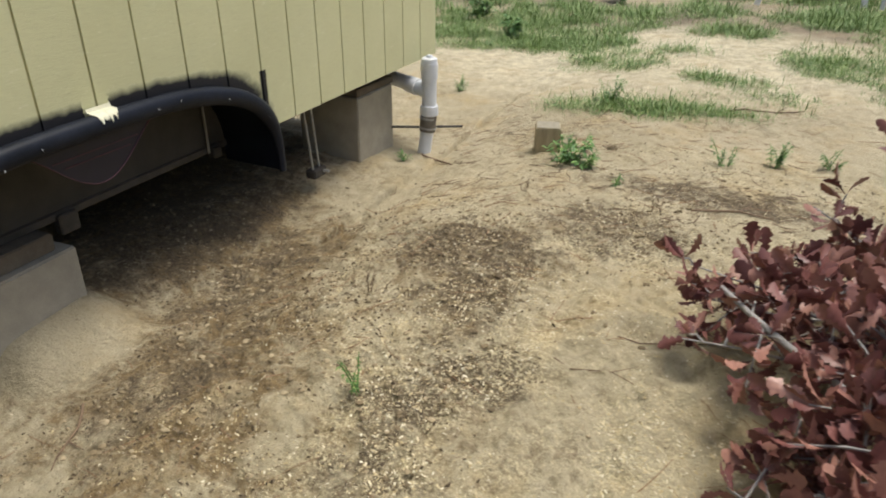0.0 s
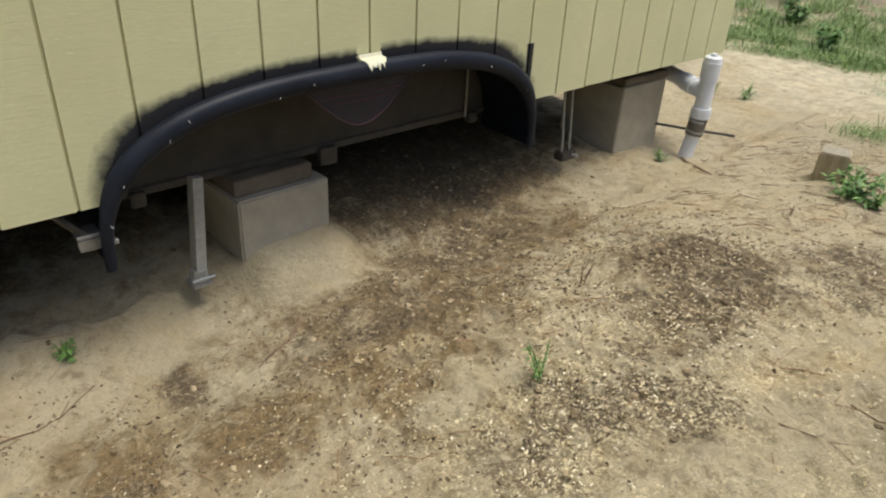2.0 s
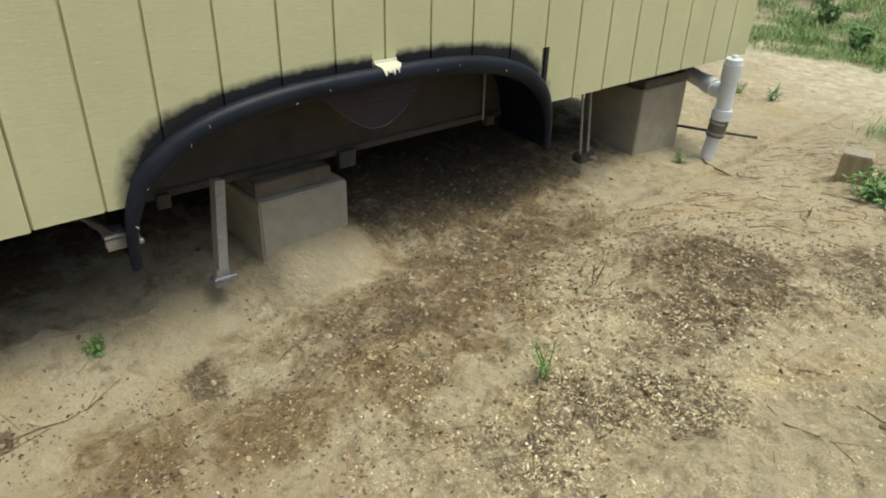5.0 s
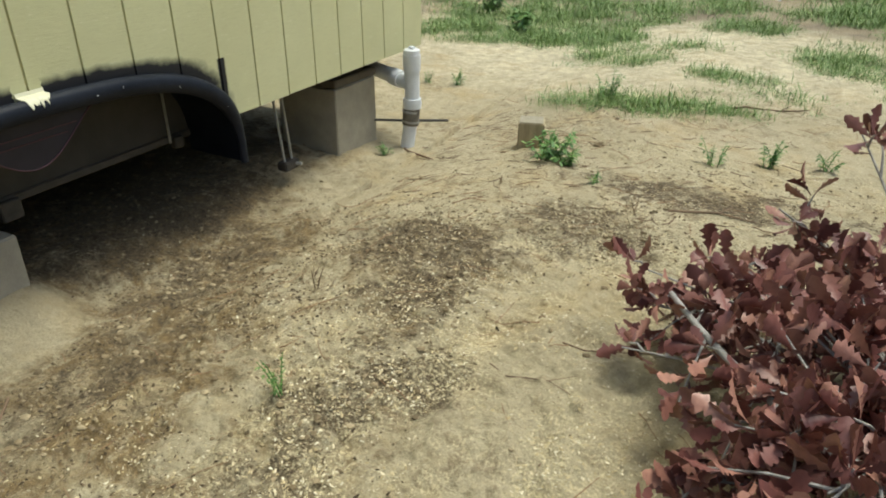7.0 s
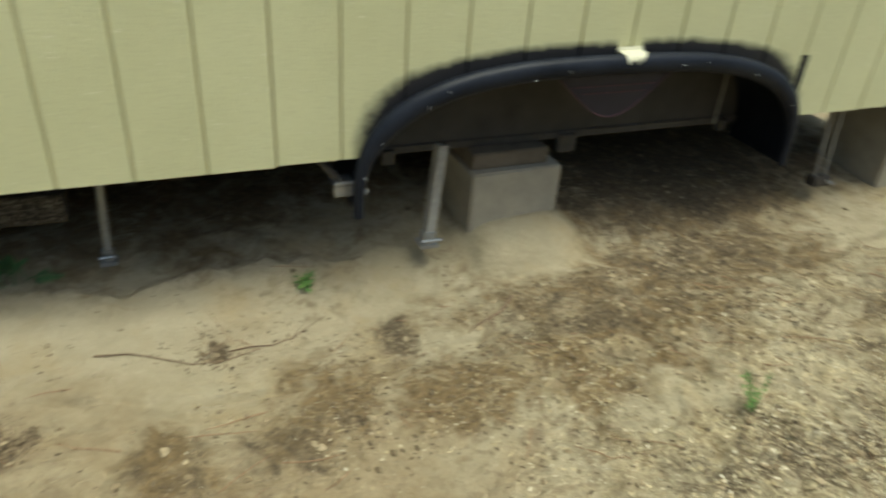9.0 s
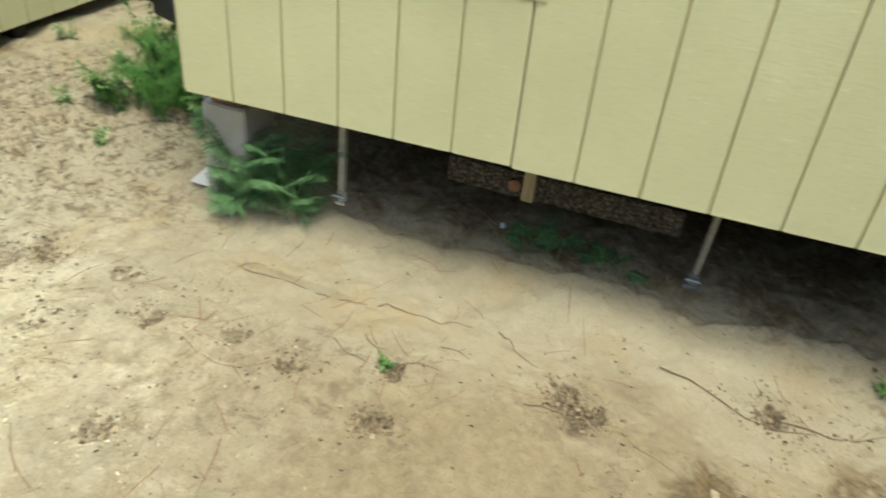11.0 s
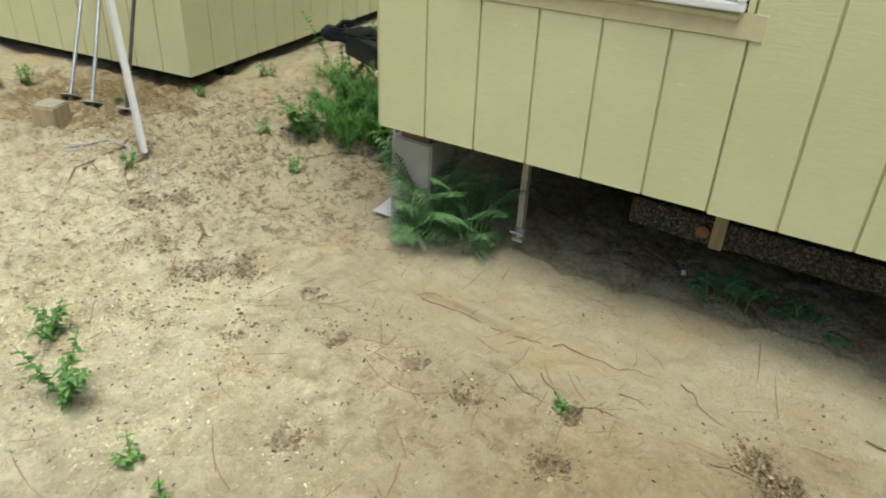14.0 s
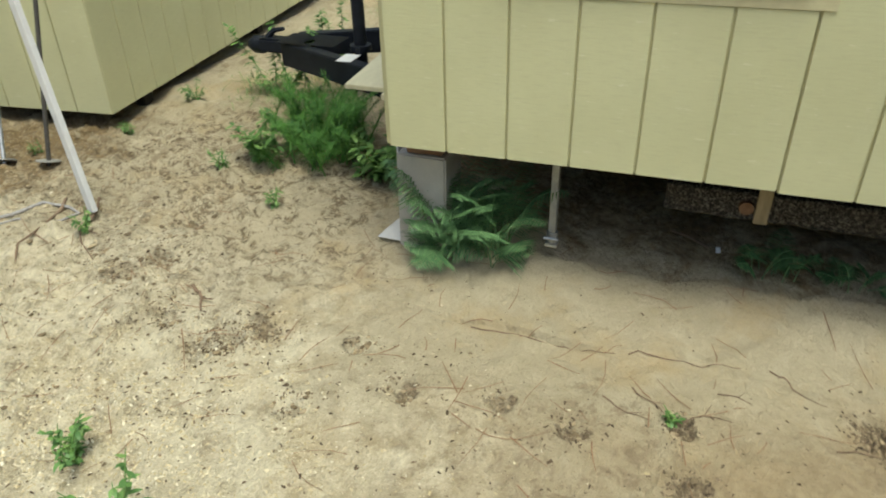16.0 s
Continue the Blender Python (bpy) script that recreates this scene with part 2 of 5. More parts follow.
def leaf_material(name, dark, mid, light, rough=0.55):
    m = Mat(name, rough)
    c = m.ramp(m.math("FRACT", m.math("ADD", m.island(), m.random())), (0.0, dark), (0.5, mid), (1.0, light))
    c = m.mix(m.ramp(m.noise(0.02, 3), (0.4, 0.0), (0.8, 0.5)), c, dark)
    m.colour(c)
    m.bump(m.noise(0.01, 3), 0.002, 0.5)
    return m.m


SAND = sand_material()
SIDING = siding_material("cream_siding", True)
SHED_SIDING = siding_material("cream_shed_siding", False)
CONCRETE = plain("concrete", (0.32, 0.292, 0.225), (0.45, 0.41, 0.32), 0.09, 0.92, relief=0.003).m
LIGHT_CONCRETE = plain("light_concrete", (0.43, 0.41, 0.36), (0.56, 0.53, 0.47), 0.09, 0.9, relief=0.003).m
CAP_CONCRETE = plain("tan_concrete", (0.12, 0.096, 0.066), (0.20, 0.165, 0.118), 0.06, 0.92, relief=0.003).m
BLACK_PAINT = plain("black_fender_paint", (0.009, 0.011, 0.016), (0.022, 0.026, 0.037), 0.12, 0.38, relief=0.001).m
BLACK_PAINT.node_tree.nodes["Principled BSDF"].inputs["Specular IOR Level"].default_value = 0.14
WELL_STEEL = plain("brown_primer_steel", (0.036, 0.034, 0.030), (0.072, 0.067, 0.058), 0.12, 0.8).m
DARK_STEEL = plain("dark_frame_steel", (0.045, 0.042, 0.036), (0.095, 0.086, 0.074), 0.05, 0.65, 0.2).m
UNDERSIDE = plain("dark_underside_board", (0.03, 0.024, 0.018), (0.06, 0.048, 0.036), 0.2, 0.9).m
GALVANISED = plain("galvanised_steel", (0.32, 0.33, 0.33), (0.52, 0.53, 0.53), 0.02, 0.42, 0.75, 0.0006).m
DULL_STEEL = plain("dull_grey_steel", (0.27, 0.265, 0.24), (0.44, 0.43, 0.39), 0.03, 0.6, 0.3).m
PVC = plain("white_pvc", (0.66, 0.68, 0.70), (0.78, 0.80, 0.82), 0.06, 0.38, relief=0.0003).m
RUBBER = plain("black_rubber", (0.025, 0.022, 0.02), (0.07, 0.06, 0.05), 0.02, 0.7).m
POST_WOOD = plain("weathered_post_wood", (0.27, 0.22, 0.125), (0.48, 0.39, 0.24), 0.02, 0.9, relief=0.004, stretch=(1, 1, 0.12)).m
TREATED = Mat("mottled_rough_beam", 0.95)
TREATED.colour(TREATED.ramp(TREATED.noise(0.009, 5, 0.7, None, 0.8), (0.42, (0.018, 0.015, 0.012)), (0.53, (0.10, 0.085, 0.065)), (0.60, (0.30, 0.265, 0.21))))
TREATED.bump(TREATED.noise(0.009, 5, 0.7, None, 0.8), 0.02, 0.9)
TREATED = TREATED.m
SHIM_WOOD = plain("red_brown_shim_wood", (0.16, 0.085, 0.045), (0.28, 0.16, 0.09), 0.03, 0.85).m
WHITE_PAINT = plain("white_paint", (0.72, 0.72, 0.72), (0.84, 0.84, 0.83), 0.05, 0.5).m
CREAM_BOARD = plain("cream_board", (0.58, 0.54, 0.36), (0.72, 0.68, 0.48), 0.06, 0.7, stretch=(0.2, 1, 1)).m
CAULK = plain("tan_caulk", (0.54, 0.49, 0.29), (0.64, 0.60, 0.37), 0.04, 0.7, relief=0.003).m
BARK = plain("grey_bark", (0.22, 0.20, 0.18), (0.48, 0.46, 0.43), 0.02, 0.9, relief=0.004).m
TWIG = plain("brown_twig", (0.13, 0.085, 0.05), (0.28, 0.19, 0.12), 0.03, 0.9).m
CHIP = leaf_material("pale_wood_chip", (0.47, 0.37, 0.19), (0.68, 0.57, 0.34), (0.84, 0.78, 0.58), 0.85)
LITTER = leaf_material("dark_leaf_litter", (0.075, 0.052, 0.03), (0.17, 0.12, 0.068), (0.33, 0.255, 0.155), 0.9)
OAK_LEAF = leaf_material("dry_red_brown_oak_leaf", (0.12, 0.043, 0.038), (0.245, 0.098, 0.080), (0.42, 0.215, 0.155), 0.42)
NEEDLE = plain("red_brown_pine_needle", (0.22, 0.12, 0.06), (0.40, 0.25, 0.14), 0.03, 0.85).m
GRASS = leaf_material("grass_blade", (0.10, 0.175, 0.04), (0.18, 0.285, 0.07), (0.37, 0.43, 0.18))
WEED = leaf_material("weed_leaf", (0.07, 0.155, 0.035), (0.125, 0.25, 0.055), (0.23, 0.365, 0.10))
FERN = leaf_material("fern_leaf", (0.06, 0.135, 0.05), (0.12, 0.235, 0.085), (0.22, 0.38, 0.15))
FENNEL = leaf_material("feathery_weed_leaf", (0.04, 0.13, 0.02), (0.09, 0.24, 0.035), (0.17, 0.36, 0.06))
GLASS = Mat("window_glass", 0.05)
GLASS.colour((0.9, 0.92, 0.92))
GLASS.b.inputs["Transmission Weight"].default_value = 1.0
GLASS = GLASS.m


# ---- building helpers ----
def finish(name, bm, material, smooth=False):
    me = bpy.data.meshes.new(name)
    bmesh.ops.recalc_face_normals(bm, faces=bm.faces)
    bm.to_mesh(me)
    bm.free()
    me.materials.append(material)
    if smooth:
        me.polygons.foreach_set("use_smooth", [True] * len(me.polygons))
        me.set_sharp_from_angle(angle=radians(42))
    return me


def part(name, bm, material, parent, label="", smooth=False):
    ob = new(name, finish(name, bm, material, smooth))
    ob.parent = parent
    if label:
        tagged(ob, label)
    return ob


def thing(name, bm, material, label, category, group="", kind="", smooth=False):
    return tagged(new(name, finish(name, bm, material, smooth)), label, category, group, kind)


def empty(name, m, label, category, group="", kind=""):
    ob = new(name)
    ob.empty_display_size = 0.1
    ob.matrix_basis = m
    return tagged(ob, label, category, group, kind)


def box(x0, x1, y0, y1, z0, z1, bevel=0.0, bm=None):
    out = bm or bmesh.new()
    b = bmesh.new()
    bmesh.ops.create_cube(b, size=1)
    for v in b.verts:
        v.co = Vector(((x0 + x1) / 2 + v.co.x * (x1 - x0), (y0 + y1) / 2 + v.co.y * (y1 - y0), (z0 + z1) / 2 + v.co.z * (z1 - z0)))
    if bevel:
        bmesh.ops.bevel(b, geom=b.edges[:], offset=bevel, segments=2, affect="EDGES")
    add(out, b)
    return out


def add(out, b, m=None):
    """Adds the bmesh b, moved by m, to out."""
    if m is not None:
        b.transform(m)
    me = bpy.data.meshes.new("tmp")
    b.to_mesh(me)
    b.free()
    out.from_mesh(me)
    bpy.data.meshes.remove(me)
    return out


def tube(points, radii, sides=10, bm=None, caps=True, flat=1.0, side_axis=None):
    """A tube along points; radii: one or one for each point; flat: squeezes it along side_axis."""
    bm = bm or bmesh.new()
    pts = [Vector(p) for p in points]
    if isinstance(radii, (int, float)):
        radii = [radii] * len(pts)
    rings, up = [], Vector((0.013, 0.021, 1)) if side_axis is None else Vector(side_axis)
    for i, p in enumerate(pts):
        d = (pts[min(i + 1, len(pts) - 1)] - pts[max(i - 1, 0)]).normalized()
        u = d.cross(up)
        u = d.cross(Vector((1, 0.1, 0))).normalized() if u.length < 1e-3 else u.normalized()
        w = u.cross(d).normalized()
        rings.append([bm.verts.new(p + radii[i] * (math.cos(k * math.tau / sides) * u + math.sin(k * math.tau / sides) * flat * w)) for k in range(sides)])
    for r, s in zip(rings, rings[1:]):
        for k in range(sides):
            bm.faces.new((r[k], r[(k + 1) % sides], s[(k + 1) % sides], s[k]))
    if caps:
        bm.faces.new(rings[0][::-1])
        bm.faces.new(rings[-1])
    return bm


def blend(v, lo, hi):
    t = min(1.0, max(0.0, (v - lo) / (hi - lo)))
    return t * t * (3 - 2 * t)


# ---- ground ----
def rise(x, y):
    """The height of the sand, before its fine unevenness."""
    h = 0.015 + 0.215 * blend(y, 0.2, 2.0) * blend(x, -2.3, -0.9) * (1 - 0.3 * blend(y, 3.1, 4.4))
    h += 0.085 * blend(-y, 2.2, 3.6)
    h -= 0.06 * math.exp(-((x + 1.9) / 0.35) ** 2 - ((y - 0.3) / 0.8) ** 2)
    h += (0.075 + 0.03 * blend(y, 0.4, 1.2)) * blend(-x, 2.02, 2.45) * (1 - blend(-y, 1.9, 2.4)) * (1 - blend(y, 3.6, 4.2))
    h += 0.075 * math.exp(-((x + 2.20) / 0.15) ** 6 - ((y - 1.34) / 0.24) ** 6)
    h += 0.05 * math.exp(-((x + 2.1) / 0.2) ** 2 - ((y - 3.4) / 0.3) ** 2)
    far = math.hypot(x + 1.0, y - 1.0)
    return h + 0.10 * blend(far, 6, 14)


def tidy(x, y):
    """1 on the smooth sand heaped against the block pier, fading to 0."""
    return math.exp(-((x + 2.17) / 0.19) ** 4 - ((y - 1.33) / 0.27) ** 4)


def soil(x, y):
    h = rise(x, y)
    for n, (px, py) in enumerate(DIPS):
        d = math.hypot(x - px, y - py)
        if d < 0.13:
            h += 0.006 * math.exp(-((d - 0.06) / 0.018) ** 2) - 0.006 * math.exp(-(d / 0.05) ** 2)
            for k in range(5):
                a = n * 1.7 + (k - 1.5) * 0.75
                qx, qy, q = (px, py, 0.017) if k == 4 else (px + 0.034 * math.cos(a), py + 0.034 * math.sin(a), 0.011)
                h -= 0.017 * math.exp(-((x - qx) ** 2 + (y - qy) ** 2) / q ** 2)
    if -2.25 < x < -1.4 and -2.2 < y < 5.6:
        line = -1.855 + 0.13 * blend(y, -0.6, 0.4) - 0.20 * blend(y, 1.4, 2.0) + 0.06 * blend(y, 2.1, 2.7) - 0.10 * blend(y, 3.5, 4.7)
        line += 0.03 * noise.noise(Vector((0.5, y * 2.1, 0))) + 0.012 * noise.noise(Vector((0.5, y * 11, 0)))
        deep = 1.0 + 0.8 * blend(y, 1.8, 2.6)
        h -= 0.018 * deep * blend(x, line - 0.006, line + 0.010) * (1 - blend(x, line + 0.04, line + 0.3)) * blend(noise.noise(Vector((3.5, y * 1.3, 0))), -0.35, 0.0)
        h -= 0.024 * deep * math.exp(-((x - line - 0.004) / 0.011) ** 2) * blend(noise.noise(Vector((6.5, y * 3.3, 0))), -0.25, 0.1)
    if x < -2.05 and -1.7 < y < 1.0:
        bank = -2.27 + 0.06 * noise.noise(Vector((9.5, y * 3.1, 0))) + 0.03 * noise.noise(Vector((4.5, y * 12, 0)))
        h -= 0.035 * blend(bank - x, 0.0, 0.05) * blend(y, -1.7, -1.4) * (1 - blend(y, 0.6, 1.0))
    n = noise.noise(Vector((x * 1.3, y * 1.3, 3.0))) * 0.018 + noise.noise(Vector((x * 5, y * 5, 7.0))) * 0.014
    n += noise.noise(Vector((x * 14, y * 14, 1.0))) * 0.009
    calm = 1 - 0.8 * blend(y, 2.4, 3.2)
    churn = max(blend(-y, 2.0, 3.0), 0.75 * calm * blend(y, 0.4, 1.4) * blend(x, -1.95, -1.5), 0.6 * calm * blend(x, -1.2, -0.5))
    n += churn * (0.030 * noise.noise(Vector((x * 8, y * 8, 4.0))) + 0.022 * abs(noise.noise(Vector((x * 17, y * 17, 8.0)))) + 0.012 * noise.noise(Vector((x * 36, y * 36, 6.0))) - 0.05 * max(0.0, noise.noise(Vector((x * 12, y * 12, 11.0))) - 0.22))
    clod = max(0.0, noise.noise(Vector((x * 22, y * 22, 5.0)))) ** 2 * 0.022
    return h + (n + clod * (0.3 + 0.9 * churn)) * (1 - 0.8 * tidy(x, y))


def ground():
    def ticks(lo, hi, step):
        out = [lo + i * step for i in range(int((hi - lo) / step) + 1)]
        w, p = step, out[-1]
        while p < 300:
            w *= 1.22
            p += w
            out.append(p)
        w, p = step, out[0]
        while p > -300:
            w *= 1.22
            p -= w
            out.insert(0, p)
        return out
    xs, ys = ticks(-2.7, 0.2, 0.0085), ticks(-4.5, 5.3, 0.0095)
    verts = [(x, y, soil(x, y)) for y in ys for x in xs]
    w = len(xs)
    faces = [(j * w + i, j * w + i + 1, (j + 1) * w + i + 1, (j + 1) * w + i) for j in range(len(ys) - 1) for i in range(w - 1)]
    me = bpy.data.meshes.new("ground")
    me.from_pydata(verts, [], faces)
    me.materials.append(SAND)
    me.polygons.foreach_set("use_smooth", [True] * len(faces))
    px, py = np.array([v[0] for v in verts]), np.array([v[1] for v in verts])
    for kind, ovals in STAINS_AND_LIGHT.items():
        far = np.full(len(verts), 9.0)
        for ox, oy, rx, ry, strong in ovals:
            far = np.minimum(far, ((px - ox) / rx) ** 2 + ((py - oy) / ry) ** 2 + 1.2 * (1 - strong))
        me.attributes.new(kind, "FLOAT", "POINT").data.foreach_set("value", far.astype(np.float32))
    tagged(new("ground", me), "pale tan sandy ground with dark humus patches, scuffs and painted sun and shade", "ground", kind="structure")


ground()


def sky_block_woods():
    """A plain ring of dark woods far off, unseen, added to close the place and block the low sky."""
    m = Mat("far_woods_green", 0.95)
    m.colour(m.ramp(m.noise(2.2, 6, 0.7), (0.35, (0.018, 0.030, 0.012)), (0.65, (0.06, 0.085, 0.03))))
    bm = bmesh.new()
    n, rows = 220, []
    for i in range(n):
        a = math.tau * i / n
        top = 12 + 3.5 * noise.noise(Vector((math.cos(a) * 9, math.sin(a) * 9, 0))) + 1.8 * noise.noise(Vector((math.cos(a) * 30, math.sin(a) * 30, 0)))
        col = []
        for k in range(9):
            q = 34 + 2.0 * noise.noise(Vector((math.cos(a) * 25, math.sin(a) * 25, k * 0.9))) + 0.25 * k
            col.append(bm.verts.new((math.cos(a) * q - 1, math.sin(a) * q, -0.5 + (top + 0.5) * k / 8)))
        rows.append(col)
    for i in range(n):
        r, s_ = rows[i], rows[(i + 1) % n]
        for k in range(8):
            bm.faces.new((r[k], s_[k], s_[k + 1], r[k + 1]))
    ob = new("backdrop", finish("backdrop", bm, m.m, True))
    tagged(ob, "unseen dark green woods added far round the clearing to block low sky", "woods", kind="structure")


sky_block_woods()


# ---- trailer house ----
LENGTH, GROOVE, HIGH, WIDE = 6.096, 0.2032, 2.5, 2.44
trailer = empty("trailer_house", pose(-2.07, -2.085, 0.515, 0.7, 0, 0), "cream-yellow plank-sided trailer house standing on concrete blocks", "trailer")
ARCH_MID = 3.60


def arch(k):
    """A point (y, z) of the wheel arch, k from 0 (foot near the window end) to 1."""
    t = math.pi * (1 - k)
    c, s = math.cos(t), math.sin(t)
    return ARCH_MID + 0.91 * math.copysign(abs(c) ** 0.667, c), -0.2 + 0.47 * abs(s) ** 0.667


def arch_height(y):
    d = abs(y - ARCH_MID) / 0.91
    return -0.2 + 0.47 * (1 - d ** 3) ** 0.333 if d < 1 else -1.0


def siding_panel(y0, y1, parent, material, top=HIGH, low=None, first=0.0, name="siding_panel"):
    """A grooved sheet between y0 and y1, its face at x = 0; low(y) gives its lower edge."""
    cols = set()
    for i in range(int(round((y1 - y0) / GROOVE)) + 1):
        g = y0 + i * GROOVE
        for d in (-0.0048, -0.0032, 0.0032, 0.0048):
            if y0 <= g + d <= y1:
                cols.add(round(g + d, 4))
    cols |= {round(y0, 4), round(y1, 4)}
    if low:
        cols |= {round(y0 + i * 0.012, 4) for i in range(int((y1 - y0) / 0.012))}
    cols = sorted(cols)

    def depth(v):
        r = (v - y0) / GROOVE
        return -0.008 if abs(r - round(r)) * GROOVE < 0.004 else 0.0
    bm = bmesh.new()
    rows = []
    for v in cols:
        b = max(low(v), 0.0) if low else 0.0
        rows.append([bm.verts.new((depth(v), v, b)), bm.verts.new((depth(v), v, top)), bm.verts.new((-0.016, v, top)), bm.verts.new((-0.016, v, b))])
    for r, s in zip(rows, rows[1:]):
        for k in range(4):
            bm.faces.new((r[k], s[k], s[(k + 1) % 4], r[(k + 1) % 4]))
    bm.faces.new(rows[0]), bm.faces.new(rows[-1][::-1])
    return part(name, bm, material, parent)


for i in range(5):
    y0 = i * 1.2192
    p = siding_panel(y0 + 0.0008, y0 + 1.2184, trailer, SIDING, 0.51 if i == 0 else HIGH, (lambda v: arch_height(v)) if i in (2, 3) else None)
    p.location.z = (0.0, -0.006, 0.0, 0.004, 0.006)[i]
# above the patch board the window sheet goes on beside the window
part("wall_post", box(-0.016, 0, 0, 0.372, 0.512, HIGH), SIDING, trailer)
part("patch_board", box(-0.016, 0.004, 0.315, 1.255, 0.512, 0.580, 0.001), CAULK, trailer, "caulk-smeared patch strip below the window")
part("side_board", box(-0.016, 0.003, 1.2, 1.218, 0.575, HIGH), SIDING, trailer)
part("end_wall", box(-WIDE, -0.018, -0.016, 0, 0, HIGH), SIDING, trailer)
part("far_end_wall", box(-WIDE, -0.018, LENGTH, LENGTH + 0.016, 0, HIGH), SIDING, trailer)
part("back_wall", box(-WIDE - 0.016, -WIDE, 0, LENGTH, 0, HIGH), SIDING, trailer)
# unseen board, added to keep daylight from under the floor
part("skirt", box(-WIDE - 0.01, -WIDE + 0.02, 0, LENGTH, -0.75, -0.002), UNDERSIDE, trailer, "unseen dark board added to close the back against light")
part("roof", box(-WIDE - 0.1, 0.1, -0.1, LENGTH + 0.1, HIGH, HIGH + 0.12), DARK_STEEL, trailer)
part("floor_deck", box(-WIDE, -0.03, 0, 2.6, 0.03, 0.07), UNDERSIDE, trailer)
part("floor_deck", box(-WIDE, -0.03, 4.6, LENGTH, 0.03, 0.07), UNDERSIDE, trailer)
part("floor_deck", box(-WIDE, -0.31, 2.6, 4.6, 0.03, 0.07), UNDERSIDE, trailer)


def wheel_arch():
    n = 64
    pts = [(0.028, *arch(i / n)) for i in range(n + 1)]
    rim = part("fender", tube(pts, [0.036 * (0.5 + 0.5 * blend(min(i, n - i), 0, 12)) for i in range(n + 1)], 12, flat=0.85, side_axis=(1, 0, 0)), BLACK_PAINT, trailer, "glossy black rolled fender lip flecked with paint", smooth=True)
    bm = bmesh.new()
    rows = [[bm.verts.new((x, y, z)) for x in (0.02, -0.298)] for _, y, z in pts]
    for r, s in zip(rows, rows[1:]):
        bm.faces.new((r[0], s[0], s[1], r[1]))
    bmesh.ops.solidify(bm, geom=bm.faces[:], thickness=0.004)
    part("liner", bm, BLACK_PAINT, rim, smooth=False)
    bm = bmesh.new()
    top = [bm.verts.new((-0.292, y, z)) for _, y, z in pts if z > -0.13]
    bm.faces.new(top)
    ex = bmesh.ops.extrude_face_region(bm, geom=bm.faces[:])
    bmesh.ops.translate(bm, verts=[v for v in ex["geom"] if isinstance(v, bmesh.types.BMVert)], vec=(-0.006, 0, 0))
    part("well_back", bm, WELL_STEEL, rim, "brown primer back of the wheel well")
    # the plate between the two wheels
    mid, half = ARCH_MID + 0.02, 0.33

    def dip(i):
        return 0.262 - 0.19 * (0.5 + 0.5 * math.cos(math.pi * min(1, abs(i / 16 - 1))))
    bm = bmesh.new()
    up, down = [], []
    for i in range(33):
        y = mid - half + 2 * half * i / 32
        up.append(bm.verts.new((0.004, y, arch_height(y) - 0.006)))
        down.append(bm.verts.new((0.004, y, min(dip(i), arch_height(y) - 0.008))))
    back = [bm.verts.new(v.co + Vector((-0.006, 0, 0))) for v in down], [bm.verts.new(v.co + Vector((-0.006, 0, 0))) for v in up]
    for i in range(32):
        bm.faces.new((down[i], down[i + 1], up[i + 1], up[i]))
        bm.faces.new((back[0][i], back[1][i], back[1][i + 1], back[0][i + 1]))
        bm.faces.new((down[i], back[0][i], back[0][i + 1], down[i + 1]))
    part("gusset", bm, plain("dull_black_plate", (0.010, 0.009, 0.014), (0.022, 0.018, 0.028), 0.06, 0.55).m, rim, "black teardrop plate between the wheel openings")
    stripe = plain("purple_primer", (0.045, 0.016, 0.022), (0.09, 0.03, 0.04), 0.05, 0.5).m
    edge = [(0.006, mid - half + 2 * half * i / 32, dip(i)) for i in range(33)]
    part("gusset_lip", tube(edge, 0.0025, 6), stripe, rim, "dull purple edge of the plate")
    for z, w in ((0.185, 0.17), (0.160, 0.13)):
        part("pinstripe", box(0.004, 0.006, mid - w, mid + w, z, z + 0.004), stripe, rim, "faded red pinstripe")


wheel_arch()
# frame under the wheel well
part("frame_rail", box(-0.37, -0.283, 2.70, 4.56, -0.132, -0.100, 0.004), DARK_STEEL, trailer)
for y, w, low in ((3.60, 0.08, -0.185), (4.40, 0.05, -0.160), (2.86, 0.05, -0.165)):
    part("spring_hanger", box(-0.300, -0.262, y, y + w, low, -0.11, 0.004), DARK_STEEL, trailer)
part("jack_stop", box(-0.281, -0.275, 4.38, 4.392, -0.13, 0.12, 0.001), DULL_STEEL, trailer, "thin grey strip on the wheel well")
for x in (-0.45, -WIDE + 0.45):
    part("chassis_beam", box(x - 0.05, x, 0.02, LENGTH - 0.02, -0.10, 0.03, 0.003), DARK_STEEL, trailer)
for i in range(8):
    y = 0.3 + i * 0.78
    part("cross_member", box(-WIDE + 0.05, -0.30, y, y + 0.05, -0.04, 0.03), DARK_STEEL, trailer)


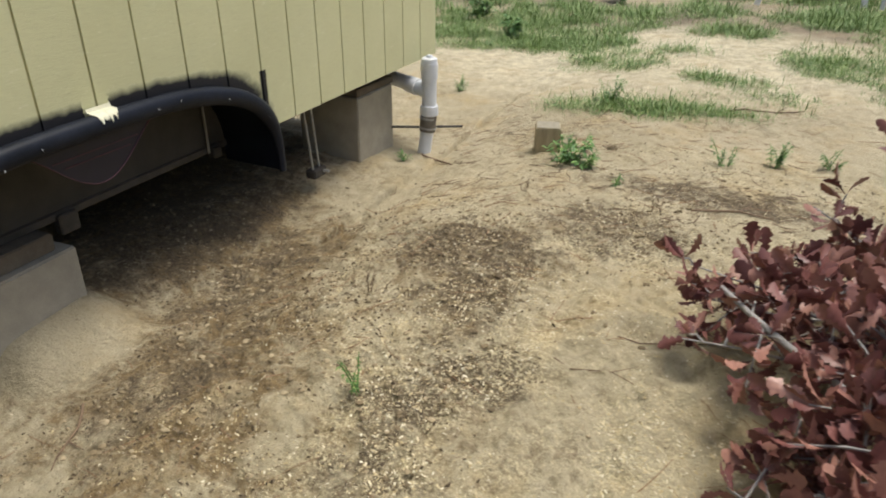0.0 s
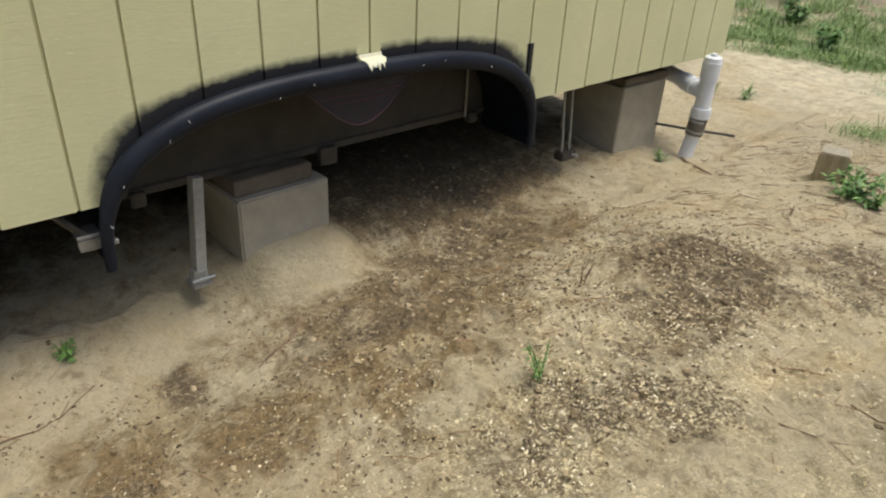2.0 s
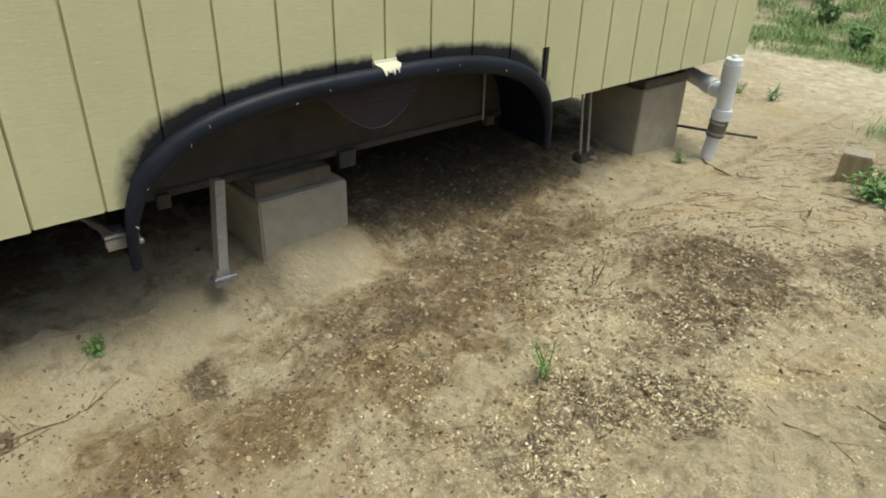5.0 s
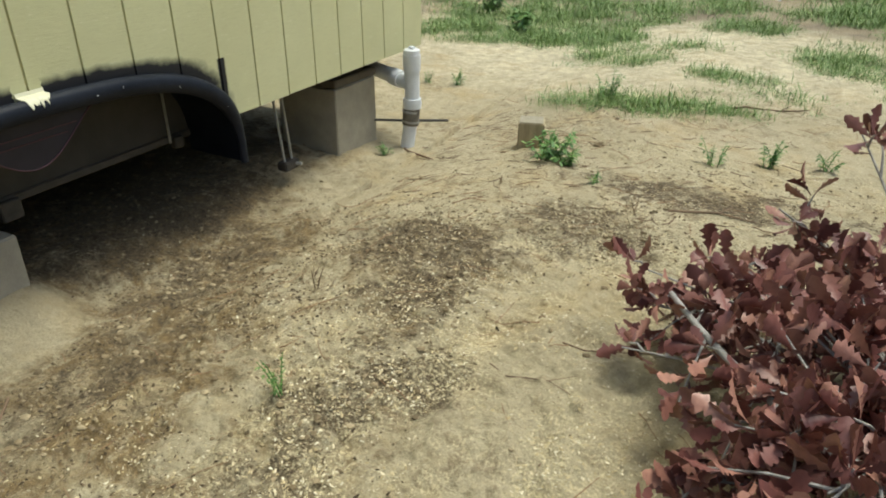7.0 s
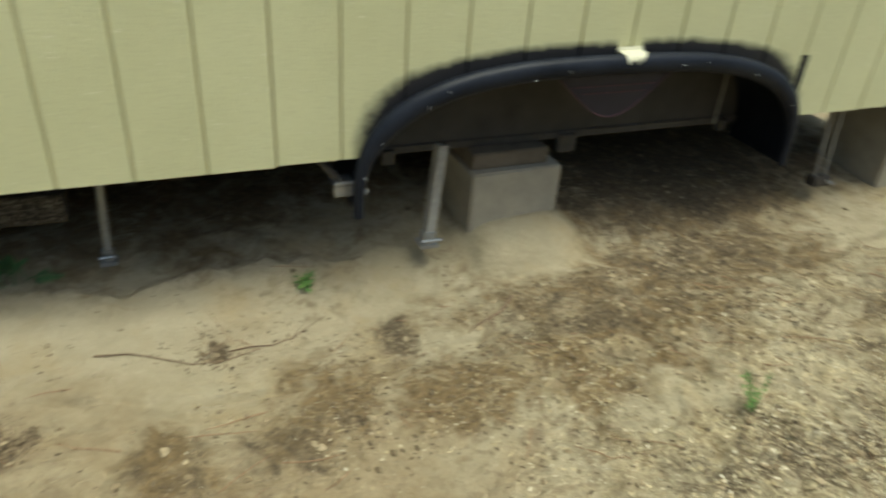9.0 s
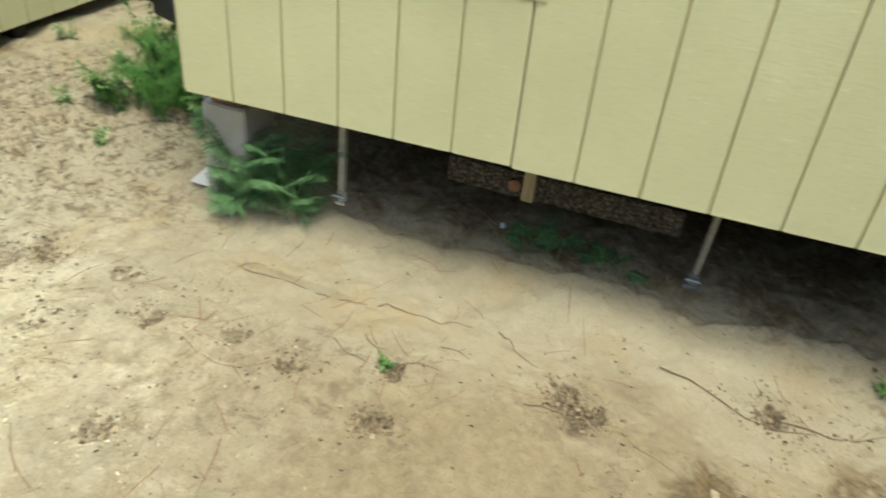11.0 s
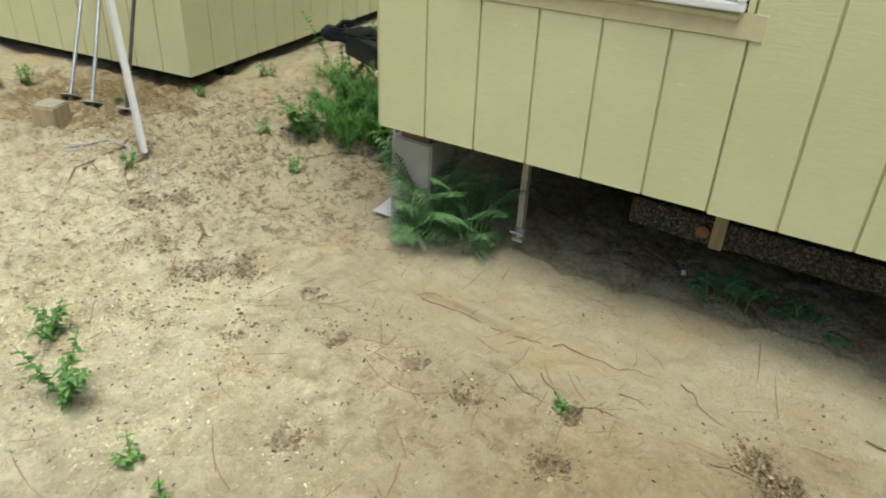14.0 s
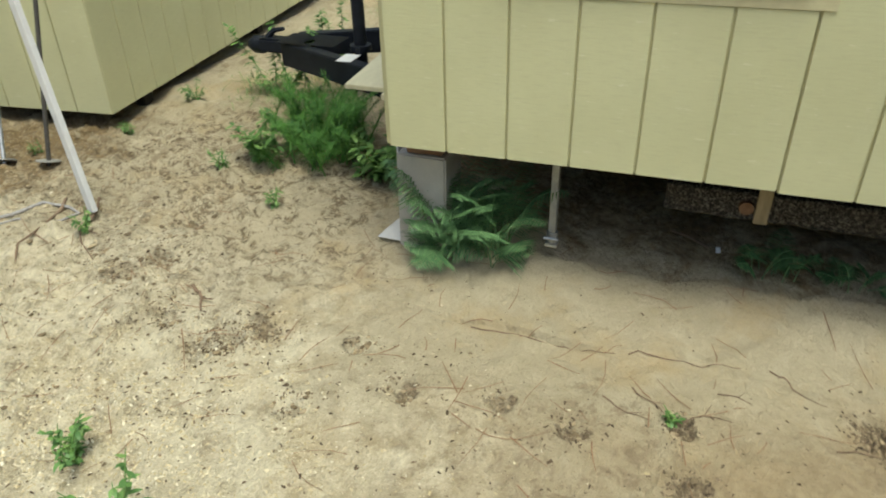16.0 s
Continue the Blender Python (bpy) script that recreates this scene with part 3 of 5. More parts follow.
# ---- window of the trailer ----
def window():
    y0, y1, z0, z1 = 0.374, 1.195, 0.582, 1.55
    w = part("window", bmesh.new(), WHITE_PAINT, trailer, "white vinyl window lined inside with crumpled foil")

    def ring(t, x0, x1, inset, bevel):
        bm = bmesh.new()
        a0, a1, b0, b1 = y0 + inset, y1 - inset, z0 + inset, z1 - inset
        box(x0, x1, a0, a1, b0, b0 + t, bevel, bm), box(x0, x1, a0, a1, b1 - t, b1, bevel, bm)
        box(x0, x1, a0, a0 + t, b0 + t, b1 - t, bevel, bm), box(x0, x1, a1 - t, a1, b0 + t, b1 - t, bevel, bm)
        return bm
    part("outer_frame", ring(0.024, -0.016, 0.026, 0.0, 0.004), WHITE_PAINT, w)
    part("sash_frame", ring(0.034, -0.02, 0.012, 0.026, 0.003), WHITE_PAINT, w)
    pane = part("pane", box(-0.012, -0.008, y0 + 0.055, y1 - 0.055, z0 + 0.055, z1 - 0.055), GLASS, w)
    pane.visible_shadow = False
    bm = bmesh.new()
    n = 26
    rng = random.Random(5)
    grid = [[bm.verts.new((-0.045 + rng.uniform(-0.02, 0.018), y0 + 0.05 + (y1 - y0 - 0.1) * i / n, z0 + 0.06 + 0.8 * j / n)) for i in range(n + 1)] for j in range(n + 1)]
    for j in range(n):
        for i in range(n):
            bm.faces.new((grid[j][i], grid[j][i + 1], grid[j + 1][i + 1], grid[j + 1][i]))
    foil = Mat("crumpled_foil", 0.22, 0.85)
    # tan and red patches paint the reflections seen in the glass
    foil.colour(foil.ramp(foil.noise(0.12, 3), (0.40, (0.75, 0.74, 0.72)), (0.52, (0.72, 0.55, 0.34)), (0.58, (0.45, 0.10, 0.10)), (0.62, (0.75, 0.74, 0.72))))
    foil.bump(foil.noise(0.02, 4, 0.7), 0.01, 0.8)
    part("foil_lining", bm, foil.m, w, "crumpled silver foil with reflections painted as tan and red patches")
    for a, b in ((0.12, 0.40), (0.47, 0.74)):
        part("paper_strip", box(-0.02, -0.017, y0 + a, y0 + b, z0 + 0.06, z0 + 0.105), WHITE_PAINT, w, "white paper strip behind the glass")


window()
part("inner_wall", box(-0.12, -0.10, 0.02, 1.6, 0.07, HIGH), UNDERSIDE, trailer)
part("caulk_bead", tube([(0.006, 0.36, 0.572), (0.008, 0.6, 0.566), (0.006, 0.9, 0.571), (0.007, 1.185, 0.567)], [0.008, 0.011, 0.008, 0.010], 8), CAULK, trailer, "lumpy tan caulk under the window")
def paint_blobs():
    r, bm = random.Random(9), bmesh.new()
    n, zc = 22, arch_height(3.655)
    rows = []
    for i in range(n + 1):
        y = 3.655 + 0.096 * (i / n - 0.5)
        low = 0.75 + 0.75 * noise.noise(Vector((y * 60, 1, 0))) + 0.4 * noise.noise(Vector((y * 190, 4, 0)))
        low *= blend(min(i, n - i), -1, 4)
        col = [bm.verts.new((0.006, y, zc + 0.052)), bm.verts.new((0.010, y, zc + 0.040))]
        for k in range(8):
            t = (k / 7) * min(1.75, max(0.2, low * 1.35))
            q = 0.0025 + 0.002 * noise.noise(Vector((y * 90, t * 5, 2)))
            col.append(bm.verts.new((0.028 + (0.031 + q) * math.sin(t), y, zc + (0.036 + q) * math.cos(t))))
        rows.append(col)
    for p, q in zip(rows, rows[1:]):
        for k in range(9):
            bm.faces.new((p[k], p[k + 1], q[k + 1], q[k]))
    bmesh.ops.recalc_face_normals(bm, faces=bm.faces[:])
    bmesh.ops.solidify(bm, geom=bm.faces[:], thickness=0.003)
    part("paint_drip", bm, plain("thick_cream_paint", (0.66, 0.63, 0.45), (0.76, 0.74, 0.56), 0.02, 0.5).m, trailer, "ragged cream paint blob on the black fender", smooth=True)
    for k in range(10):
        y, z = arch(r.uniform(0.06, 0.94))
        z += r.uniform(-0.022, 0.012)
        part("paint_fleck", tube([(0.058, y, z), (0.060, y + r.uniform(-0.008, 0.008), z + r.uniform(-0.01, 0.012))], 0.0012, 5), PVC, trailer)


paint_blobs()


# ---- piers, legs and jacks under the trailer ----
def block(w, d, h, name, m, material, label, rng):
    """A concrete block with worn edges, its base centre at the origin."""
    bm = box(-d / 2, d / 2, -w / 2, w / 2, 0, h, 0.006)
    for v in bm.verts:
        v.co += Vector([rng.uniform(-0.0015, 0.0015) for _ in range(3)])
    ob = thing(name, bm, material, label, "concrete block", "blocks under the trailer")
    ob.matrix_basis = m
    return ob


rng = random.Random(3)
block(0.397, 0.397, 0.392, "concrete_block", pose(-2.457, 1.304, -0.04, 0, 0, 3), CONCRETE, "grey concrete block pier half buried in a sand mound", rng)
block(0.33, 0.19, 0.068, "cap_block", pose(-2.385, 1.285, 0.353, 0, 0, 2), CAP_CONCRETE, "brownish solid cap block on the pier", rng)
block(0.397, 0.397, 0.49, "concrete_block", pose(-2.40, 3.50, -0.03, 0, 0, 1), CONCRETE, "tall grey concrete block pier beside the drain pipe", rng)
block(0.40, 0.14, 0.045, "cap_board", pose(-2.28, 3.52, 0.46, 0, 0, 0), CAP_CONCRETE, "tan wooden board packed on the pier", rng)
block(0.19, 0.19, 0.397, "concrete_block", pose(-2.295, -2.025, 0.03, 0, 0, 0), LIGHT_CONCRETE, "grey concrete block standing on end at the trailer corner", rng)
shim = thing("wood_shim", box(-0.07, 0.075, -0.075, 0.06, 0, 0.075, 0.004), SHIM_WOOD, "red-brown wood shim packed on the corner block", "shim")
shim.matrix_basis = pose(-2.29, -2.01, 0.427, 0, 0, 2)


def white_scrap():
    bm = bmesh.new()
    top, foot, nose, back = [bm.verts.new(p) for p in ((0.0, 0.0, 0.10), (0.012, 0.002, 0.0), (0.015, -0.095, 0.004), (-0.05, -0.085, 0.008))]
    for q in ((top, foot, nose), (top, nose, back), (top, back, foot), (foot, back, nose)):
        bm.faces.new(q)
    ob = thing("vinyl_scrap", bm, WHITE_PAINT, "white bent vinyl scrap leaning on the corner block", "scrap")
    ob.matrix_basis = pose(-2.225, -2.125, 0.045, 0, 0, 0)


white_scrap()
thing("vinyl_strip", box(-2.29, -2.232, -2.130, -2.124, 0.05, 0.458, 0.001), WHITE_PAINT, "white vinyl strip standing behind the corner block", "scrap")


def leg(name, x, y, z0, z1, r, lean, material, label, foot=0.04, square=False):
    e = empty(name, pose(x, y, z0), label, "support leg", "legs under the trailer")
    top = (lean[0], lean[1], z1 - z0)
    if square:
        part("post", tube([(0, 0, 0.0), top], r * 1.35, 4), material, e)
    else:
        part("post", tube([(0, 0, 0.0), top], r, 12), material, e, smooth=True)
    part("foot_plate", box(-foot, foot, -foot, foot, -0.012, 0.004, 0.003), GALVANISED, e)
    part("collar", tube([(0, 0, 0.004), (lean[0] * 0.1, lean[1] * 0.1, 0.045)], r * 1.5, 10), GALVANISED, e)
    part("cross_pin", tube([(r * 2.2, -r * 2, 0.03), (r * 2.2, r * 2, 0.03)], 0.006, 6), GALVANISED, e)
    return e


leg("stabiliser_leg", -2.24, -1.535, 0.135, 0.53, 0.013, (-0.01, -0.005), DULL_STEEL, "pale grey square steel leg propping the trailer edge", 0.022, True)
leg("stabiliser_leg", -2.43, -0.195, 0.066, 0.54, 0.014, (-0.02, 0.02), DULL_STEEL, "grey steel leg with a shiny foot under the trailer", 0.028)
leg("post_jack", -2.18, 0.915, 0.13, 0.50, 0.020, (-0.05, 0.048), DULL_STEEL, "leaning grey square steel post jack beside the block pier", 0.035, True)


def tie_rods():
    e = empty("tie_down_rods", pose(-2.2, 2.88, 0.17), "pair of thin grey anchor rods hooked under the trailer", "anchor rods")
    for y0, y1 in ((-0.02, -0.045), (0.035, 0.015)):
        part("rod", tube([(0, y0, 0.0), (-0.02, y1, 0.38)], 0.007, 8), DULL_STEEL, e, smooth=True)
    part("clamp", box(-0.03, 0.03, -0.05, 0.06, -0.015, 0.03, 0.006), RUBBER, e, "dark rusted clamp on the sand")
    part("bolt", tube([(0.03, 0.03, 0.01), (0.06, 0.035, 0.012)], 0.009, 6), DULL_STEEL, e)


tie_rods()


def bracket(y):
    """A folded corner jack: a channel strut from the frame to a hinged shiny plate, and the drop arm under it."""
    e = empty("jack_bracket", pose(-2.14, y, 0.325), "folded stabiliser bracket with a shiny galvanised top", "bracket")
    part("arm", tube([(0.0, 0.01, 0.11), (0.004, 0.025, 0.05), (0.004, 0.03, 0.0)], [0.018, 0.016, 0.010], 6), DARK_STEEL, e)
    part("top_plate", box(-0.035, 0.045, -0.06, 0.045, 0.115, 0.128, 0.003), GALVANISED, e, "shiny galvanised plate")
    part("side_plate", box(0.036, 0.045, -0.06, 0.045, 0.085, 0.117, 0.003), GALVANISED, e)
    part("hinge", tube([(0.03, -0.055, 0.08), (0.03, 0.055, 0.08)], 0.010, 10), GALVANISED, e)
    for x in (-0.03, 0.025):
        part("strut", tube([(x, -0.03, 0.12), (x, -0.075, 0.17), (x, -0.13, 0.24)], 0.012, 6), DARK_STEEL, e)


bracket(0.60)


def under_beam():
    e = empty("treated_beam", pose(-2.42, -0.75, 0.245), "mottled rough wooden beam slung under the trailer floor", "beam")
    bm = box(-0.05, 0.03, -0.42, 0.46, 0.012, 0.115, 0.004)
    bmesh.ops.subdivide_edges(bm, edges=[g for g in bm.edges if g.calc_length() > 0.5], cuts=60)
    for v in bm.verts:
        v.co.x += 0.008 * noise.noise(v.co * 40)
        v.co.z += 0.006 * noise.noise(v.co * 33 + Vector((5, 0, 0)))
    part("beam", bm, TREATED, e)
    part("strap", box(0.034, 0.05, -0.12, -0.075, 0.012, 0.20, 0.002), POST_WOOD, e, "tan wooden strap nailed across the beam")
    part("rust_knob", tube([(0.03, -0.15, 0.065), (0.05, -0.15, 0.065)], 0.024, 14), SHIM_WOOD, e, "round rusty knob")
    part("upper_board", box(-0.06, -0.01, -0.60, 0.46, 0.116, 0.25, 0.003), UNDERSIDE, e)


under_beam()
cap_z = soil(-2.51, -0.95)
thing("bottle_cap", tube([(-2.51, -0.955, cap_z + 0.009), (-2.51, -0.938, cap_z + 0.012)], 0.012, 10), WHITE_PAINT, "small white bottle cap lying under the trailer", "cap")
thing("stick", tube([(x, y, soil(x, y) + 0.006) for x, y in ((-2.60, -1.12), (-2.56, -1.05), (-2.52, -0.98))], 0.005, 6), TWIG, "thin dark stick under the trailer", "stick")


# ---- drain pipe ----
def drain():
    e = empty("drain_pipe", pose(-1.97, 3.73, 0.05), "white PVC drain riser with a wye branch under the trailer", "drain pipe")
    part("lower_pipe", tube([(-0.03, -0.03, -0.06), (-0.005, -0.005, 0.18)], 0.040, 18), PVC, e, smooth=True)
    cuff = part("coupling", tube([(-0.008, -0.01, 0.145), (-0.001, -0.003, 0.245)], 0.049, 18), plain("dusty_rubber", (0.10, 0.085, 0.065), (0.19, 0.165, 0.13), 0.03, 0.75).m, e, "dusty grey rubber coupling with steel bands", smooth=True)
    for z in (0.165, 0.225):
        part("clamp_band", tube([(-0.006, -0.008, z - 0.006), (-0.005, -0.007, z + 0.006)], 0.051, 18), DULL_STEEL, cuff, smooth=True)
    part("riser", tube([(0, 0, 0.235), (0, 0, 0.53)], 0.043, 18), PVC, e, smooth=True)
    part("collar", tube([(0, 0, 0.243), (0, 0, 0.27), (0, 0, 0.30)], [0.053, 0.055, 0.052], 18), PVC, e, smooth=True)
    part("collar", tube([(0, 0, 0.46), (0, 0, 0.55)], [0.049, 0.051], 18), PVC, e, smooth=True)
    cap = part("cap", tube([(0, 0, 0.545), (0, 0, 0.575), (0, 0, 0.58)], [0.047, 0.046, 0.04], 18), PVC, e, smooth=False)
    part("square_plug", box(-0.015, 0.015, -0.015, 0.015, 0.58, 0.595, 0.002), PVC, cap)
    part("wye_branch", tube([(0, 0, 0.372), (-0.045, 0.014, 0.384), (-0.11, 0.035, 0.392)], 0.042, 18), PVC, e, smooth=True)
    part("branch_collar", tube([(-0.09, 0.03, 0.39), (-0.17, 0.055, 0.398)], 0.050, 18), PVC, e, smooth=True)
    part("branch_pipe", tube([(-0.15, 0.05, 0.396), (-0.45, 0.14, 0.42)], 0.043, 18), PVC, e, smooth=True)


drain()
thing("rebar", tube([(-2.3, 3.62, 0.20), (-2.05, 3.8, 0.185), (-1.86, 3.97, 0.17)], 0.008, 8), RUBBER, "thin dark steel rod passing behind the drain pipe", "steel rod")
thing("root", tube([(-2.0, 3.68, 0.06), (-1.92, 3.60, 0.075), (-1.83, 3.60, 0.065), (-1.74, 3.57, 0.07)], [0.006, 0.007, 0.006, 0.003], 6), TWIG, "thin dark root curling from the pipe foot", "root")


def stump(x, y, z, turn, h, w, label):
    e = empty("wooden_stake", pose(x, y, z, 0, 0, turn), label, "stake", "wooden stakes")
    bm = box(-w / 2, w / 2, -w / 2, w / 2, -0.08, h, 0.004)
    for v in bm.verts:
        v.co += Vector([rng.uniform(-0.003, 0.003) for _ in range(3)])
    part("post", bm, POST_WOOD, e)
    part("end_grain", box(-w / 2 + 0.006, w / 2 - 0.006, -w / 2 + 0.006, w / 2 - 0.006, h - 0.001, h + 0.004, 0.002), plain("cut_wood_end", (0.24, 0.21, 0.15), (0.36, 0.325, 0.245), 0.02, 0.9).m, e, "paler sawn end")


stump(-1.24, 3.77, 0.155, 20, 0.17, 0.14, "weathered square wooden stake beside a green weed")
stump(-1.93, -4.03, 0.085, 20, 0.12, 0.13, "weathered square wooden stake near the leaning rods")


# ---- tongue of the trailer ----
def tongue():
    """A steel A-frame of two box beams, with a holed plate and the coupler at its point."""
    mid, top = -1.36, -0.065
    for sx in (1, -1):
        near, far = (mid + sx * 0.66, 0.0), (mid + sx * 0.113, -1.157)
        bm = bmesh.new()
        ring = []
        for px, py in (near, far):
            ring.append([bm.verts.new((px - sx * dx, py, z)) for dx, z in ((0, top - 0.125), (0, top), (0.075, top), (0.075, top - 0.125))])
        for k in range(4):
            bm.faces.new((ring[0][k], ring[0][(k + 1) % 4], ring[1][(k + 1) % 4], ring[1][k]))
        bm.faces.new(ring[0])
        bm.faces.new(ring[1])
        bmesh.ops.recalc_face_normals(bm, faces=bm.faces[:])
        bmesh.ops.bevel(bm, geom=bm.edges[:], offset=0.005, segments=2, affect="EDGES")
        part("tongue_beam", bm, BLACK_PAINT, trailer, "black steel A-frame tongue beam")
    bm = bmesh.new()
    hx, hy, n = mid + 0.10, -0.985, 24
    inner, outer = [], []
    for k in range(n):
        a = math.tau * k / n
        c, q = math.cos(a), math.sin(a)
        inner.append(bm.verts.new((hx + 0.038 * c, hy + 0.026 * q, top + 0.010)))
        u = min(0.17 / max(abs(q), 1e-6), 0.10 / max(abs(c), 1e-6))
        outer.append(bm.verts.new((hx + u * c - 0.04, max(hy + u * q, -1.155), top + 0.010)))
    for k in range(n):
        bm.faces.new((inner[k], inner[(k + 1) % n], outer[(k + 1) % n], outer[k]))
    bmesh.ops.solidify(bm, geom=bm.faces[:], thickness=0.007)
    pl = part("tongue_plate", bm, BLACK_PAINT, trailer, "black plate with an oval hole at the tongue point")
    part("label_plate", box(-1.13, -1.01, -0.71, -0.63, top + 0.001, top + 0.004), WHITE_PAINT, pl, "white sticker on the tongue")
    c = part("coupler", box(mid - 0.05, mid + 0.05, -1.34, -1.15, -0.15, -0.075, 0.012), BLACK_PAINT, trailer, "black trailer coupler")
    part("coupler_nose", tube([(mid, -1.33, -0.12), (mid, -1.38, -0.12), (mid, -1.42, -0.125)], [0.05, 0.05, 0.025], 12), BLACK_PAINT, c, smooth=True)
    part("latch", tube([(mid, -1.30, -0.08), (mid - 0.01, -1.26, -0.04), (mid - 0.02, -1.20, -0.03)], [0.022, 0.016, 0.010], 6), BLACK_PAINT, c)
    j = part("tongue_jack", tube([(-1.20, -0.66, -0.2), (-1.20, -0.66, 0.75)], 0.032, 14), BLACK_PAINT, trailer, "black tongue jack tube", smooth=True)
    part("jack_collar", tube([(-1.20, -0.66, -0.06), (-1.20, -0.66, -0.03)], 0.055, 14), BLACK_PAINT, j)


tongue()


def step_board():
    e = empty("scrap_boards", pose(-2.64, -2.53, 0.50, 0, 3, 0), "two cream-painted scrap boards laid across the tongue", "board")
    for y0, y1 in ((0.0, 0.19), (0.194, 0.36)):
        part("board", box(-0.85, 0.0 + y0 * 0.35, y0, y1, -0.022, 0, 0.003), CREAM_BOARD, e)


step_board()


# ---- shed ----
def shed():
    e = empty("shed", pose(-2.69, -3.87, 0.19, 0, 0, 6.5), "cream-yellow plank-sided shed raised just above the sand", "shed")
    for i in range(3):
        siding_panel(-(i + 1) * 1.2192 + 0.001, -i * 1.2192 - 0.001, e, SHED_SIDING, 2.2)
        p = siding_panel(i * 1.2192 + 0.003, (i + 1) * 1.2192 - 0.001, e, SHED_SIDING, 2.2)
        p.matrix_basis = pose(0, 0, 0, 0, 0, 90)
    part("back_wall", box(-3.66, -3.64, -3.65, -0.02, 0, 2.2), SHED_SIDING, e)
    part("side_wall", box(-3.64, -0.02, -3.66, -3.64, 0, 2.2), SHED_SIDING, e)
    part("floor", box(-3.63, -0.02, -3.63, -0.02, 0.01, 0.06), UNDERSIDE, e)
    part("roof", box(-3.8, 0.15, -3.8, 0.15, 2.2, 2.3), DARK_STEEL, e)
    for x in (-0.35, -1.8, -3.3):
        part("skid", box(x - 0.09, x, -3.6, -0.06, -0.12, 0.01, 0.004), UNDERSIDE, e)


shed()


# ---- leaning rods and stick by the shed ----
def auger(x, y, z, top, material, label):
    e = empty("ground_anchor", pose(x, y, z), label, "ground anchor", "anchors leaning on the shed")
    d = Vector(top)
    part("shaft", tube([(0, 0, 0), d], 0.010, 10), material, e, smooth=True)
    u = d.normalized()
    part("disc", tube([u * 0.02, u * 0.025], 0.055, 18), DULL_STEEL, e, "dull grey round anchor disc")
    part("tip", tube([(-d.x * 0.02, -d.y * 0.02, -0.02), (0, 0, 0.012)], [0.003, 0.010], 8), material, e)


auger(-2.19, -4.28, 0.10, (-0.46, -0.246, 0.76), GALVANISED, "galvanised ground anchor rod leaning on the shed")
auger(-2.19, -4.09, 0.10, (-0.465, -0.279, 0.84), GALVANISED, "galvanised ground anchor rod with a round disc")
auger(-2.255, -3.89, 0.10, (-0.36, -0.056, 1.08), DARK_STEEL, "dark steel ground anchor rod leaning on the shed")
stick = empty("white_stick", pose(-1.98, -3.41, 0.105), "long white-painted wooden stick propped upright near the shed", "stick")
bm = box(-0.011, 0.011, -0.022, 0.022, 0, 1.85, 0.002)
part("stick", bm, WHITE_PAINT, stick)
d = Vector((-0.05, -0.17, 1.4))
stick.matrix_basis = Matrix.Translation((-1.955, -3.37, 0.105)) @ d.to_track_quat("Z", "Y").to_matrix().to_4x4()


# ---- far clutter ----
PALE_BLOCK = plain("pale_concrete", (0.50, 0.50, 0.50), (0.64, 0.64, 0.63), 0.1, 0.9).m
for x, y, z, tn, hh in ((-0.36, 11.6, 0.26, 10, 0.3), (-0.05, 10.75, 0.27, 30, 0.2), (0.10, 10.95, 0.27, 5, 0.3), (0.32, 11.1, 0.27, -15, 0.45), (0.55, 11.3, 0.27, 5, 0.3)):
    b = block(0.397, 0.2, hh, "spare_block", pose(x, y, z, 0, 0, tn), PALE_BLOCK, "pale grey concrete block standing in the weeds", rng)
    tagged(b, group="blocks in the weeds")
for x, y, lean, turn in ((-0.64, 9.95, 12, 10), (0.54, 10.3, -8, 20), (0.72, 10.3, 10, -10)):
    w = thing("white_board", box(-0.035, 0.035, -0.012, 0.012, 0, 0.6, 0.003), WHITE_PAINT, "white board stuck upright in the weeds", "board", "boards in the weeds")
    w.matrix_basis = pose(x, y, 0.22, 0, lean, turn)


# ---- plants ----
def frond_blade(base, direction, length, width, curl, out_v, out_f, segs=3, up=Vector((0, 0, 1))):
    """A narrow leaf as a strip of quads that bends down by curl."""
    d = direction.normalized()
    side = d.cross(up)
    side = Vector((1, 0, 0)) if side.length < 1e-3 else side.normalized()
    start = len(out_v)
    for i in range(segs + 1):
        t = i / segs
        p = base + d * length * t + Vector((0, 0, -curl * length * t * t))
        w = width * (0.35 + 1.3 * t * (1 - t) * 2) * (1 - t ** 3)
        out_v.append(tuple(p - side * w)), out_v.append(tuple(p + side * w))
    for i in range(segs):
        k = start + 2 * i
        out_f.append((k, k + 1, k + 3, k + 2))


def stuff_mesh(name, v, f, material, smooth=True):
    me = bpy.data.meshes.new(name)
    me.from_pydata(v, [], f)
    me.materials.append(material)
    if smooth:
        me.polygons.foreach_set("use_smooth", [True] * len(f))
    return me


def any_way(r, low=0.0, high=1.0):
    a, z = r.uniform(0, math.tau), r.uniform(low, high)
    return Vector((math.cos(a) * math.sqrt(max(0, 1 - z * z)), math.sin(a) * math.sqrt(max(0, 1 - z * z)), z))


